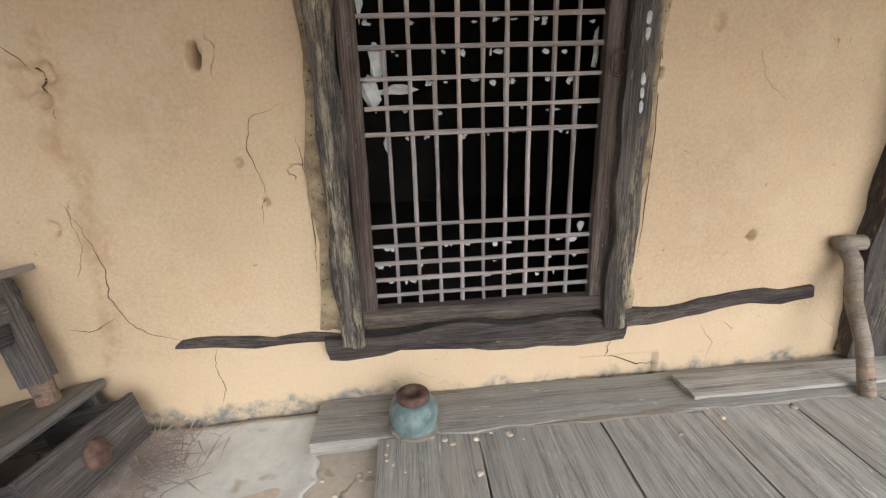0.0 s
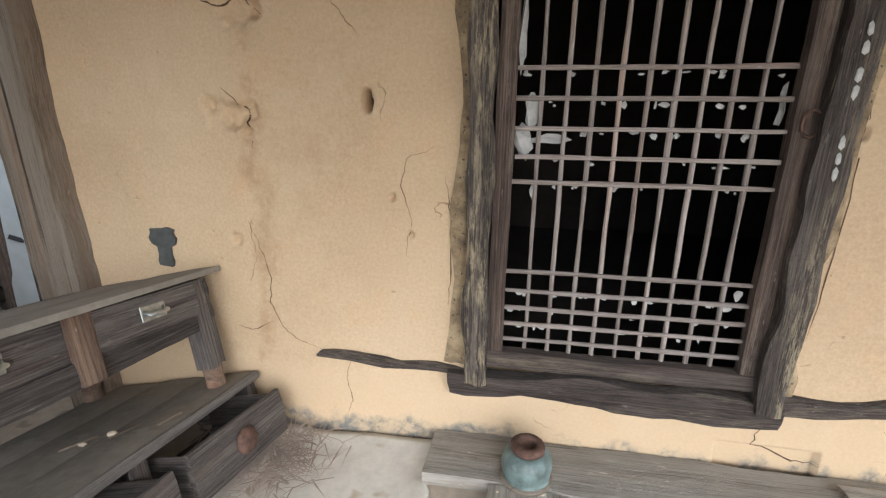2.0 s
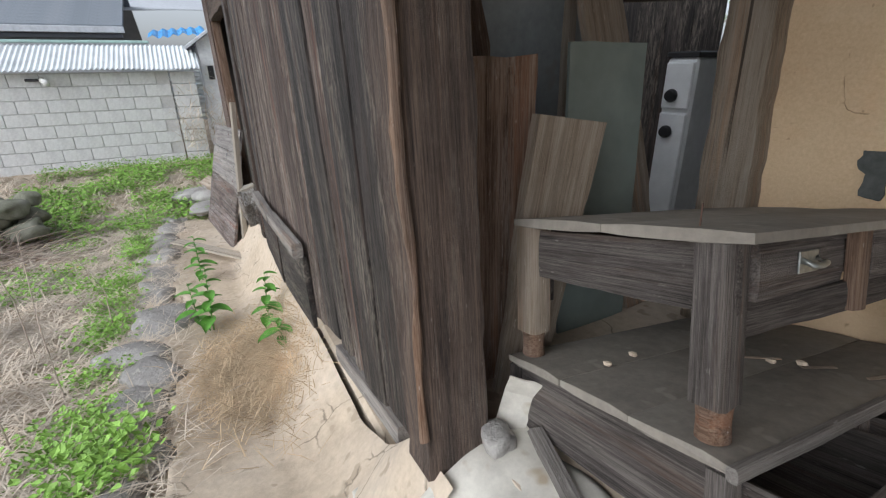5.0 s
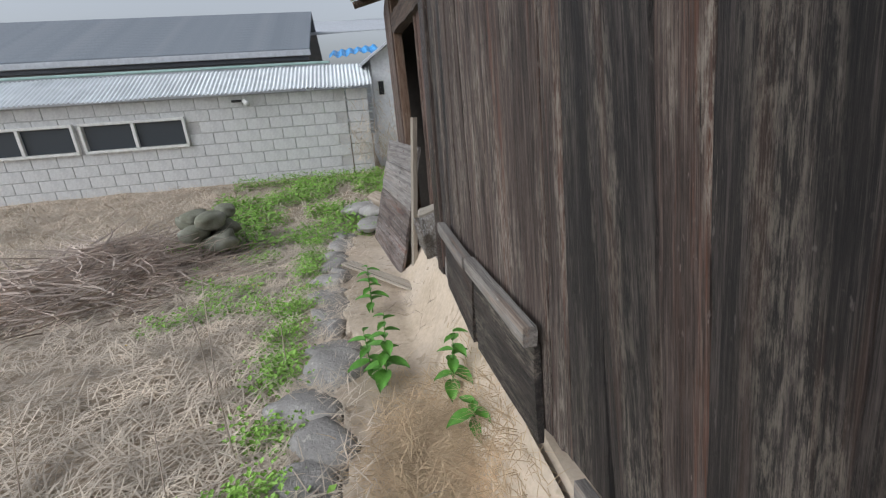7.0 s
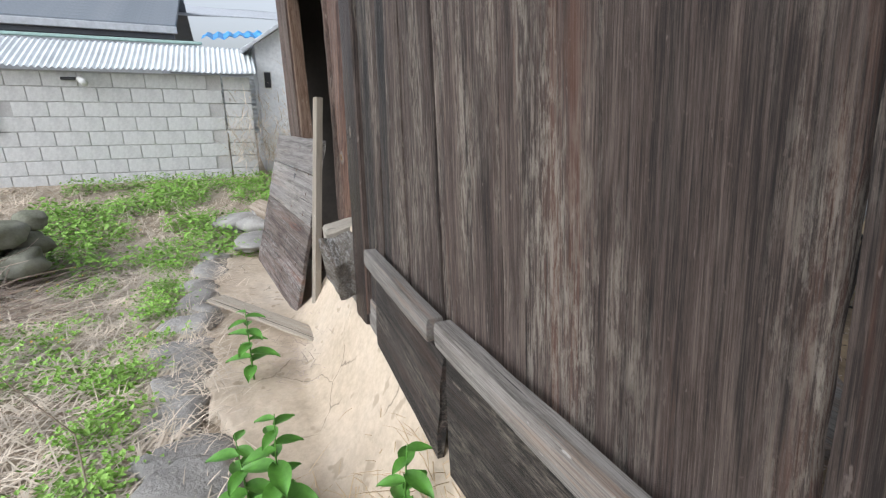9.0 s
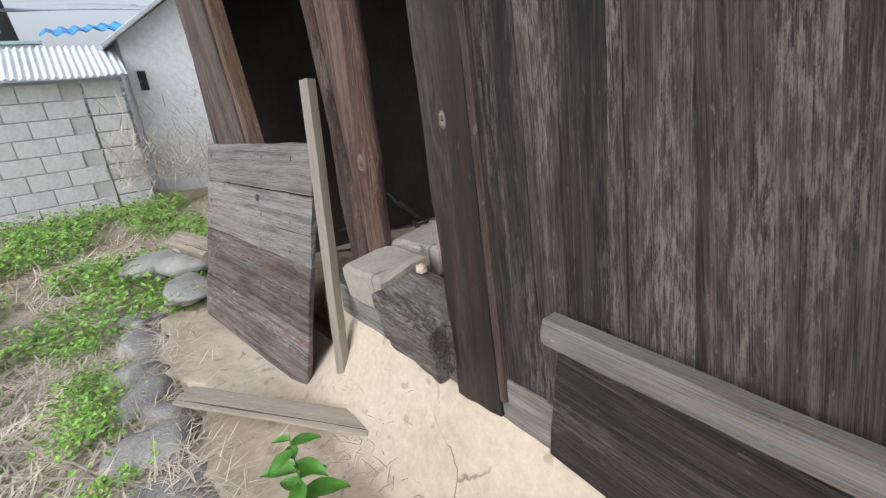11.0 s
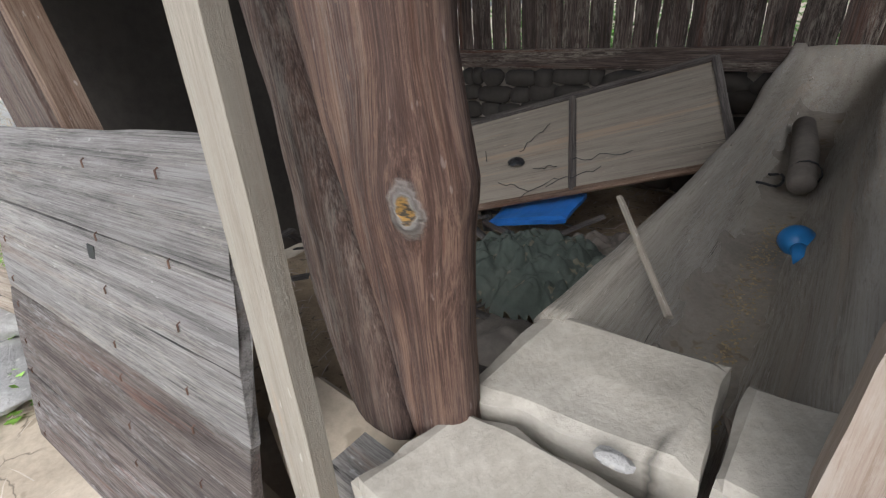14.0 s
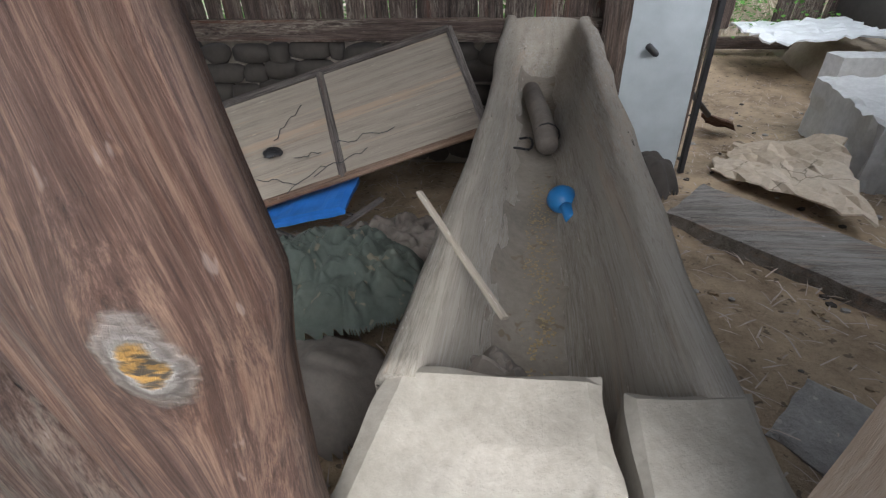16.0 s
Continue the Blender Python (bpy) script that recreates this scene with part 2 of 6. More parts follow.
M = dict(
    mud=mud_plaster(),
    crack=plain("dark_crack_clay", (0.09, 0.055, 0.03), 0.95, vary=0.5, scale=60),
    old_wood=wood("dark_weathered_planks", (0.009, 0.006, 0.005), (0.074, 0.049, 0.039), (0.25, 0.19, 0.155), 0.33, (0.18, 0.142, 0.122), 0.8, 0.9, scuff=0.75, scuff_color=(0.40, 0.35, 0.29), warm=0.6, warm_color=(0.16, 0.06, 0.03), deep=0.65),
    black_wood=wood("blackened_planks", (0.003, 0.0025, 0.003), (0.015, 0.012, 0.011), (0.115, 0.092, 0.082), 0.24, (0.095, 0.08, 0.07), 0.7, 0.9, scuff=0.45, scuff_color=(0.36, 0.31, 0.25), warm=0.3, warm_color=(0.10, 0.045, 0.025)),
    red_wood=wood("reddish_brown_post", (0.02, 0.009, 0.006), (0.085, 0.045, 0.032), (0.27, 0.17, 0.125), 0.3, (0.22, 0.175, 0.145), 0.7, 0.8, scuff=0.3),
    knot_post=wood("reddish_post_with_knot", (0.02, 0.008, 0.005), (0.115, 0.055, 0.037), (0.40, 0.235, 0.15), 0.22, (0.21, 0.165, 0.145), 0.65, 1.0, 0.8, knot=(-0.598, -0.014, 0.9), scuff=0.35, scuff_color=(0.36, 0.31, 0.27), warm=0.35, warm_color=(0.2, 0.08, 0.035)),
    stained=wood("dark_stained_post", (0.003, 0.002, 0.002), (0.017, 0.009, 0.007), (0.062, 0.030, 0.020), 0.08, (0.07, 0.05, 0.04), 0.5, 0.7, knot=(-0.247, -0.000, 0.5), scuff=0.2, scuff_color=(0.3, 0.26, 0.21), warm=0.7, warm_color=(0.07, 0.022, 0.011)),
    brown_post=wood("dark_brown_post", (0.016, 0.010, 0.008), (0.09, 0.06, 0.045), (0.25, 0.17, 0.12), 0.25, (0.2, 0.17, 0.15), 0.8, 0.8, scuff=0.25, warm_color=(0.14, 0.065, 0.03)),
    grey_wood=wood("silvered_wood", (0.07, 0.062, 0.055), (0.2, 0.18, 0.16), (0.36, 0.33, 0.3), 0.4, (0.3, 0.285, 0.27)),
    porch=wood("grey_porch_boards", (0.11, 0.1, 0.085), (0.3, 0.275, 0.235), (0.44, 0.41, 0.36), 0.5, (0.4, 0.375, 0.33), 0.9, 0.5, scuff=0.3, scuff_color=(0.6, 0.57, 0.5), warm=0.2, deep=0.25),
    desk=wood("dusty_dark_furniture", (0.018, 0.014, 0.013), (0.085, 0.072, 0.064), (0.25, 0.22, 0.2), 0.35, (0.2, 0.18, 0.165), 0.85, 0.8),
    dust_top=earthy("dust_covered_boards", (0.16, 0.142, 0.118), (0.235, 0.212, 0.18), (0.31, 0.285, 0.245), 6.0, bump=0.4, specks=(0.28, 0.26, 0.22)),
    bare_end=wood("bare_brown_wood", (0.05, 0.027, 0.015), (0.15, 0.085, 0.05), (0.29, 0.18, 0.105), 0.25),
    tan_wood=wood("pale_rotten_board", (0.16, 0.12, 0.085), (0.36, 0.29, 0.22), (0.5, 0.43, 0.35), 0.3, (0.36, 0.315, 0.26), 0.9, 0.9),
    rot_wood=wood("red_rotten_board", (0.035, 0.02, 0.014), (0.29, 0.18, 0.125), (0.6, 0.46, 0.36), 0.2, (0.42, 0.36, 0.3), 0.9, 0.9, scuff=0.85, scuff_color=(0.5, 0.42, 0.35)),
    silver=wood("silver_grey_door_boards", (0.05, 0.045, 0.042), (0.2, 0.183, 0.172), (0.41, 0.39, 0.37), 0.45, (0.25, 0.23, 0.22), 0.85, 0.8, 0.9, scuff=0.35, warm=0.5, warm_color=(0.16, 0.105, 0.075)),
    worn_door=wood("worn_brown_door_boards", (0.022, 0.017, 0.015), (0.11, 0.08, 0.067), (0.29, 0.235, 0.205), 0.35, (0.24, 0.215, 0.20), 0.85, 0.9, 0.9, scuff=0.45, scuff_color=(0.45, 0.44, 0.43), warm=0.7, warm_color=(0.2, 0.09, 0.055)),
    flaked=earthy("flaking_old_plaster", (0.05, 0.042, 0.036), (0.3, 0.22, 0.13), (0.55, 0.43, 0.26), 34.0, bump=0.9, specks=(0.04, 0.036, 0.032)),
    bed=earthy("trough_dirt", (0.16, 0.137, 0.112), (0.26, 0.227, 0.188), (0.35, 0.312, 0.262), 8.0, bump=0.8, specks=(0.2, 0.15, 0.1)),
    metal_door=plain("pale_blue_grey_paint", (0.40, 0.44, 0.46), 0.5, vary=0.12, scale=4),
    light_wood=wood("pale_lumber", (0.25, 0.21, 0.16), (0.36, 0.31, 0.25), (0.46, 0.41, 0.33), 0.3, (0.36, 0.33, 0.28)),
    jamb=wood("beige_jamb", (0.22, 0.16, 0.12), (0.31, 0.235, 0.185), (0.38, 0.31, 0.255), 0.5, (0.33, 0.275, 0.23), 0.9, 0.3, 0.35, scuff=0.3, scuff_color=(0.42, 0.38, 0.33), warm=0.25, warm_color=(0.33, 0.2, 0.12), deep=0.1),
    door_frame=wood("old_door_frame", (0.018, 0.014, 0.012), (0.075, 0.056, 0.048), (0.2, 0.16, 0.135), 0.3, (0.19, 0.155, 0.135), 0.85, 0.9, scuff=0.25, scuff_color=(0.5, 0.42, 0.28)),
    lattice=wood("lattice_bars", (0.2, 0.155, 0.135), (0.38, 0.32, 0.285), (0.5, 0.44, 0.4), 0.4, (0.38, 0.35, 0.33)),
    trough=wood("dusty_hewn_wood", (0.19, 0.165, 0.133), (0.33, 0.293, 0.243), (0.42, 0.383, 0.328), 0.6, (0.335, 0.3, 0.25), 0.95, 0.7, 0.8, scuff=0.4, scuff_color=(0.47, 0.45, 0.42), warm=0.2, deep=0.2),
    dust_wood=earthy("dust_covered_hewn_wood", (0.25, 0.22, 0.178), (0.32, 0.287, 0.238), (0.385, 0.35, 0.298), 7.0, bump=0.7, cracks=1.1),
    hewn_end=wood("cracked_block_end", (0.03, 0.024, 0.018), (0.15, 0.125, 0.098), (0.36, 0.33, 0.29), 0.35, (0.3, 0.27, 0.23), 0.95, 1.0, 0.8, scuff=0.7, scuff_color=(0.55, 0.54, 0.52)),
    flaky_frame=wood("frame_with_clinging_plaster", (0.015, 0.012, 0.011), (0.075, 0.06, 0.05), (0.2, 0.165, 0.14), 0.3, (0.2, 0.17, 0.15), 0.9, 1.0, scuff=1.0, scuff_color=(0.52, 0.43, 0.28)),
    soil=earthy("dry_soil", (0.27, 0.215, 0.15), (0.38, 0.31, 0.23), (0.48, 0.4, 0.31), 4.0, distance=0.03),
    barn_soil=earthy("barn_floor_soil", (0.15, 0.105, 0.065), (0.37, 0.28, 0.185), (0.55, 0.41, 0.26), 9.0, bump=0.9, distance=0.04, specks=(0.12, 0.09, 0.065)),
    cement=earthy("sandy_cement", (0.42, 0.34, 0.245), (0.53, 0.44, 0.335), (0.6, 0.52, 0.42), 4.0, bump=0.5, cracks=2.4, specks=(0.36, 0.29, 0.21)),
    rock=earthy("grey_rock", (0.2, 0.19, 0.175), (0.34, 0.325, 0.305), (0.46, 0.44, 0.41), 9.0, bump=0.9, distance=0.03, specks=(0.5, 0.47, 0.42)),
    moss_rock=earthy("mossy_rock", (0.09, 0.1, 0.06), (0.2, 0.2, 0.15), (0.3, 0.3, 0.26), 9.0, bump=0.8, distance=0.02),
    sheet=earthy("pale_vinyl_sheet", (0.50, 0.47, 0.40), (0.58, 0.555, 0.49), (0.62, 0.60, 0.54), 3.0, 0.6, bump=0.2, specks=(0.36, 0.28, 0.18)),
    block=earthy("grey_concrete_block", (0.52, 0.52, 0.52), (0.6, 0.6, 0.59), (0.67, 0.67, 0.66), 3.0, bump=0.35),
    mortar=earthy("grey_mortar", (0.44, 0.44, 0.43), (0.5, 0.49, 0.48), (0.56, 0.55, 0.53), 5.0),
    blue_plaster=earthy("blue_grey_plaster", (0.19, 0.215, 0.225), (0.3, 0.33, 0.34), (0.42, 0.44, 0.44), 3.0, specks=(0.33, 0.33, 0.31)),
    white_plaster=earthy("whitewash", (0.72, 0.75, 0.78), (0.8, 0.82, 0.84), (0.8, 0.82, 0.83), 2.0, bump=0.2),
    green_board=plain("grey_green_board", (0.2, 0.24, 0.225), 0.5, vary=0.3, scale=2.2),
    # near black: interior darkness put into the colour; also on stones, sack, debris
    gloom_dark=earthy("gloom_and_dark_litter", (0.035, 0.03, 0.026), (0.06, 0.052, 0.045), (0.09, 0.078, 0.066), 3.0),
    leaf=plain("green_leaves", (0.10, 0.26, 0.035), 0.5, vary=0.4, scale=14),
    weed=plain("bright_weeds", (0.24, 0.42, 0.07), 0.6, vary=0.4, scale=5),
    straw=plain("dry_straw", (0.55, 0.42, 0.27), 0.9, vary=0.4, scale=3),
    grey_straw=plain("grey_dead_grass", (0.60, 0.52, 0.42), 0.95, vary=0.5, scale=2.5),
    twig=plain("dry_twigs", (0.48, 0.40, 0.34), 0.9, vary=0.4, scale=3),
    rust=plain("rusty_iron", (0.13, 0.075, 0.055), 0.85, 0.3, 0.5, 40, 0.5),
    jar=plain("blue_green_glaze", (0.13, 0.175, 0.165), 0.45, vary=0.5, scale=25),
    galvan=plain("dull_galvanised_metal", (0.4, 0.42, 0.4), 0.45, 0.8, 0.3, 50),
    tin=plain("white_corrugated_tin", (0.72, 0.75, 0.76), 0.5, vary=0.15, scale=2),
    roof_tile=earthy("blue_grey_shingles", (0.16, 0.18, 0.205), (0.2, 0.222, 0.25), (0.245, 0.262, 0.285), 4.0),
    eave_shade=plain("painted_eave_shade", (0.06, 0.065, 0.075), 0.6),
    pale_trim=plain("pale_fascia", (0.5, 0.52, 0.55), 0.6),
    green_trim=plain("pale_green_gutter", (0.35, 0.5, 0.46), 0.6),
    tarp=plain("blue_tarpaulin", (0.06, 0.33, 0.72), 0.4, vary=0.3, scale=6),
    blue_plastic=plain("blue_plastic", (0.03, 0.2, 0.5), 0.35, vary=0.1),
    blue_tin=plain("blue_plastic_sheet", (0.03, 0.15, 0.48), 0.4, vary=0.2),
    cloth=earthy("dusty_green_cloth", (0.04, 0.05, 0.042), (0.075, 0.09, 0.075), (0.12, 0.13, 0.105), 7.0, specks=(0.2, 0.17, 0.12)),
    grey_cloth=earthy("dusty_grey_sheet", (0.12, 0.10, 0.085), (0.19, 0.165, 0.14), (0.26, 0.23, 0.195), 6.0),
    paper=plain("torn_door_paper", (0.42, 0.42, 0.40), 0.9, vary=0.35, scale=20),
    enamel=plain("white_enamel", (0.72, 0.74, 0.75), 0.35, vary=0.12, scale=6),
    frame_white=plain("white_window_frame", (0.68, 0.68, 0.65), 0.5),
    black=plain("black_plastic", (0.02, 0.02, 0.022), 0.5),
    dark_paint=plain("dark_grey_patch", (0.07, 0.075, 0.07), 0.9, vary=0.3, scale=30),
    pale_knot=plain("yellow_knot", (0.34, 0.19, 0.05), 0.8, vary=0.7, scale=60, bump=0.6),
    knot_ring=plain("grey_knot_ring", (0.22, 0.19, 0.175), 0.85, vary=0.5, scale=60, bump=0.6),
    chaff=plain("spilled_grain", (0.36, 0.27, 0.15), 0.9, vary=0.4, scale=60),
    panel=wood("dusty_sliding_door_panel", (0.15, 0.125, 0.10), (0.24, 0.205, 0.165), (0.31, 0.265, 0.215), 0.4, (0.24, 0.205, 0.17), 0.95, 0.2),
)
glass_n = Nodes("dark_window_glass", 0.1)
M["glass"] = glass_n.done((0.05, 0.06, 0.07))


# ---- helpers for things ----
WORLD = {}


def thing(name, at, label="", category="", group="", kind=""):
    ob = new(name)
    ob.empty_display_size = 0.1
    ob.matrix_basis = Matrix.Translation(at)
    WORLD[ob] = ob.matrix_basis.copy()
    return tagged(ob, label, category, group, kind)


def link_mesh(name, me, material, m=Matrix(), parent=None, label="", category="", group="", kind="", smooth=False):
    if material and not me.materials:
        me.materials.append(material)
    if smooth:
        for p in me.polygons:
            p.use_smooth = True
    ob = new(name, me)
    WORLD[ob] = m.copy()
    if parent:
        ob.parent = parent
        ob.matrix_basis = WORLD[parent].inverted() @ m
    else:
        ob.matrix_basis = m
    return tagged(ob, label, category, group, kind)


def part(name, bm, material, parent, label="", m=Matrix(), smooth=False, kind=""):
    me = bpy.data.meshes.new(name)
    bm.to_mesh(me)
    bm.free()
    return link_mesh(name, me, material, m, parent, label, kind=kind, smooth=smooth)


def whole(name, bm, material, label, category, m=Matrix(), group="", kind="", smooth=False):
    me = bpy.data.meshes.new(name)
    bm.to_mesh(me)
    bm.free()
    return link_mesh(name, me, material, m, None, label, category, group, kind, smooth)


def block_bm(sx, sy, sz, bevel=0.004, m=Matrix()):
    """A bevelled block round the origin."""
    bm = bmesh.new()
    bmesh.ops.create_cube(bm, size=1)
    bmesh.ops.scale(bm, vec=(sx, sy, sz), verts=bm.verts)
    if bevel:
        bmesh.ops.bevel(bm, geom=bm.edges[:], offset=min(bevel, 0.4 * min(sx, sy, sz)), segments=1, affect="EDGES")
    bm.transform(m)
    return bm


def board_bm(length, width, thick, rough=0.006, steps=None, seed=0.0, taper=1.0, ends=0.0, bow=0.0):
    """A worn board: length along x, width along y, with uneven edges and chipped ends."""
    bm = bmesh.new()
    n = steps or max(3, min(40, int(length / 0.06)))
    rows = []
    for i in range(n + 1):
        u = i / n
        x = (u - 0.5) * length
        w = width * (1 + (taper - 1) * u)
        a = noise.noise((seed * 7.3 + x * 5, 1.7, seed)) * rough + noise.noise((x * 22, seed, 4.0)) * rough * 0.4
        b = noise.noise((seed * 3.1 + x * 5, 8.7, seed)) * rough + noise.noise((x * 22, seed, 9.0)) * rough * 0.4
        y0, y1 = -w / 2 + a, w / 2 + b
        zz = bow * (4 * (u - 0.5) ** 2 - 1)
        ch = min(0.004, thick * 0.25)
        ring = []
        k = 5
        for j in range(k):
            y = y0 + (y1 - y0) * j / (k - 1)
            e = ends * noise.noise((y * 30, seed, u)) * (1 if i in (0, n) else 0)
            zt = thick / 2 - (ch if j in (0, k - 1) else 0) + rough * 0.25 * noise.noise((x * 6, y * 14, seed))
            ring.append(bm.verts.new((x + e, y, zt + zz)))
        for j in range(k - 1, -1, -1):
            y = y0 + (y1 - y0) * j / (k - 1)
            e = ends * noise.noise((y * 30, seed, u)) * (1 if i in (0, n) else 0)
            ring.append(bm.verts.new((x + e, y, -thick / 2 + (ch if j in (0, k - 1) else 0) + zz)))
        rows.append(ring)
    for r, s in zip(rows, rows[1:]):
        for j in range(10):
            bm.faces.new((r[j], s[j], s[(j + 1) % 10], r[(j + 1) % 10]))
    bm.faces.new(rows[0])
    bm.faces.new(rows[-1][::-1])
    bmesh.ops.recalc_face_normals(bm, faces=bm.faces)
    return bm


def span(a, b, face):
    """The pose of a board from a to b whose broad side looks along face."""
    a, b, z = Vector(a), Vector(b), Vector(face)
    x = (b - a).normalized()
    z = (z - x * z.dot(x)).normalized()
    y = z.cross(x)
    m = Matrix((x, y, z)).transposed().to_4x4()
    m.translation = (a + b) / 2
    return m


SEED = [1.0]


def board(name, a, b, width, thick, material, face=(0, -1, 0), parent=None, label="", category="", rough=0.006, taper=1.0, ends=0.01, bow=0.0, group="", kind=""):
    """A worn board from a to b, as a part of parent or as a thing."""
    SEED[0] += 1.37
    bm = board_bm((Vector(b) - Vector(a)).length, width, thick, rough, None, SEED[0], taper, ends, bow)
    me = bpy.data.meshes.new(name)
    bm.to_mesh(me)
    bm.free()
    return link_mesh(name, me, material, span(a, b, face), parent, label, category, group, kind)


def rock_bm(sx, sy, sz, seed, detail=3):
    bm = bmesh.new()
    bmesh.ops.create_icosphere(bm, subdivisions=detail, radius=1)
    for v in bm.verts:
        p = v.co.copy()
        f = 1 + 0.35 * noise.noise(p * 1.1 + Vector((seed, seed * 2, 0))) + 0.12 * noise.noise(p * 3.5 + Vector((0, seed, 0)))
        p = Vector([math.copysign(abs(c) ** 0.75, c) for c in p]) * f
        v.co = (p.x * sx, p.y * sy, p.z * sz)
    return bm


def tube_bm(points, radii, sides=8):
    bm = bmesh.new()
    rings = []
    pts = [Vector(p) for p in points]
    for i, p in enumerate(pts):
        d = (pts[min(i + 1, len(pts) - 1)] - pts[max(i - 1, 0)]).normalized()
        u = d.orthogonal().normalized()
        v = d.cross(u)
        r = radii[i] if isinstance(radii, (list, tuple)) else radii
        rings.append([bm.verts.new(p + (u * math.cos(a) + v * math.sin(a)) * r) for a in [2 * math.pi * k / sides for k in range(sides)]])
    for r, s in zip(rings, rings[1:]):
        for j in range(sides):
            bm.faces.new((r[j], r[(j + 1) % sides], s[(j + 1) % sides], s[j]))
    bm.faces.new(rings[0][::-1])
    bm.faces.new(rings[-1])
    bmesh.ops.recalc_face_normals(bm, faces=bm.faces)
    return bm


def lathe_bm(profile, sides=24):
    bm = bmesh.new()
    rings = [[bm.verts.new((r * math.cos(2 * math.pi * k / sides), r * math.sin(2 * math.pi * k / sides), z)) for k in range(sides)] for r, z in profile]
    for r, s in zip(rings, rings[1:]):
        for j in range(sides):
            bm.faces.new((r[j], r[(j + 1) % sides], s[(j + 1) % sides], s[j]))
    bm.faces.new(rings[0][::-1])
    bm.faces.new(rings[-1])
    return bm


def surface_bm(x0, x1, y0, y1, nx, ny, f, keep=None):
    """A sheet over a rectangle of the plan; f(x, y) gives the point, keep(x, y) which cells stay."""
    bm = bmesh.new()
    xs = [x0 + (x1 - x0) * i / nx for i in range(nx + 1)]
    ys = [y0 + (y1 - y0) * j / ny for j in range(ny + 1)]
    g = [[bm.verts.new(f(x, y)) for y in ys] for x in xs]
    for i in range(nx):
        for j in range(ny):
            if keep is None or keep((xs[i] + xs[i + 1]) / 2, (ys[j] + ys[j + 1]) / 2):
                bm.faces.new((g[i][j], g[i + 1][j], g[i + 1][j + 1], g[i][j + 1]))
    loose = [v for v in bm.verts if not v.link_faces]
    bmesh.ops.delete(bm, geom=loose, context="VERTS")
    return bm


def thicken(bm, depth):
    """Closes a sheet into a solid of that depth below it."""
    geo = bmesh.ops.extrude_face_region(bm, geom=bm.faces[:])
    bmesh.ops.translate(bm, vec=depth, verts=[v for v in geo["geom"] if isinstance(v, bmesh.types.BMVert)])
    bmesh.ops.recalc_face_normals(bm, faces=bm.faces)
    return bm


def lerp(table, x):
    return float(np.interp(x, [t[0] for t in table], [t[1] for t in table]))


def wob(x, y, z=0.0, s=1.0):
    return noise.noise((x * s, y * s, z))


# ---- ground ----
FALL = [(-60, -0.5), (-16, -0.55), (-13, -0.55), (-11, -0.62), (-8.5, -0.72), (-6.7, -0.62), (-5.5, -0.53), (-4.2, -0.47), (-3.2, -0.42), (-2.5, -0.3), (-1.85, -0.15), (-1.0, 0.0), (3, 0.05)]
FOOT = [(-8.6, -0.6), (-6.3, -0.4), (-5.9, -0.06), (-5, 0.03), (-3.75, -0.02), (-2.8, -0.02), (-2.3, -0.05), (-1.95, 0.1), (-1.7, 0.36), (-1.5, 0.38)]


def ground_z(x, y):
    z = lerp(FALL, x)
    if y > 0.3 and x < -2.2:
        z = min(z, -0.5)
    if y > 5:
        z += 0.12 * (y - 5)
    return z + 0.035 * wob(x, y, 3.0, 1.3) + 0.012 * wob(x, y, 7.0, 6.0)


near = surface_bm(-18, 4, -14, 9, 176, 184, lambda x, y: (x, y, ground_z(x, y)))
ground = whole("ground", near, M["soil"], "dry brown trodden yard soil with dead grass", "ground", kind="structure", smooth=True)
far = bmesh.new()
inner = [(-18, -14), (4, -14), (4, 9), (-18, 9)]
outer = [(-300, -300), (300, -300), (300, 300), (-300, 300)]
for k in range(4):
    (ax, ay), (bx, by) = inner[k], inner[(k + 1) % 4]
    (cx, cy), (dx, dy) = outer[(k + 1) % 4], outer[k]
    n = 24
    lo = [far.verts.new((ax + (bx - ax) * i / n, ay + (by - ay) * i / n, ground_z(ax + (bx - ax) * i / n, ay + (by - ay) * i / n))) for i in range(n + 1)]
    hi = [far.verts.new((dx + (cx - dx) * i / n, dy + (cy - dy) * i / n, -0.3)) for i in range(n + 1)]
    for i in range(n):
        far.faces.new((lo[i], hi[i], hi[i + 1], lo[i + 1]))
bmesh.ops.recalc_face_normals(far, faces=far.faces)
whole("ground_far", far, M["soil"], "open ground beyond the yard", "ground", kind="structure")

barn_floor = surface_bm(-8.4, -2.3, 0.25, 7.2, 90, 90, lambda x, y: (x, y, ground_z(x, y) + 0.03 + 0.02 * wob(x, y, 1, 9)))
whole("barn_floor", barn_floor, M["barn_soil"], "dark earthen barn floor strewn with debris", "floor", kind="structure", smooth=True)


def apron(x, y):
    edge = -0.78 + 0.16 * wob(x, 0, 5, 1.6) + 0.05 * wob(x, 0, 9, 7)
    yy = max(y, edge)
    z = lerp(FALL, x) + 0.07
    rise = min(1.0, max(0.0, (yy + 0.30) / 0.33))
    foot = lerp(FOOT, x)
    z = z + (max(z, foot) - z) * rise ** 1.5
    z += 0.02 * wob(x, yy, 2, 3) + 0.006 * wob(x, yy, 2, 14)
    if y < edge:
        z -= 0.25
    return (x, yy + (0 if y >= edge else -0.02), z)


whole("cement_apron", surface_bm(-8.4, -1.45, -1.1, 0.04, 200, 40, apron), M["cement"], "cracked sandy cement apron along the barn foot", "apron", kind="structure", smooth=True)

# ---- mud wall with the lattice door ----
WY = 1.39


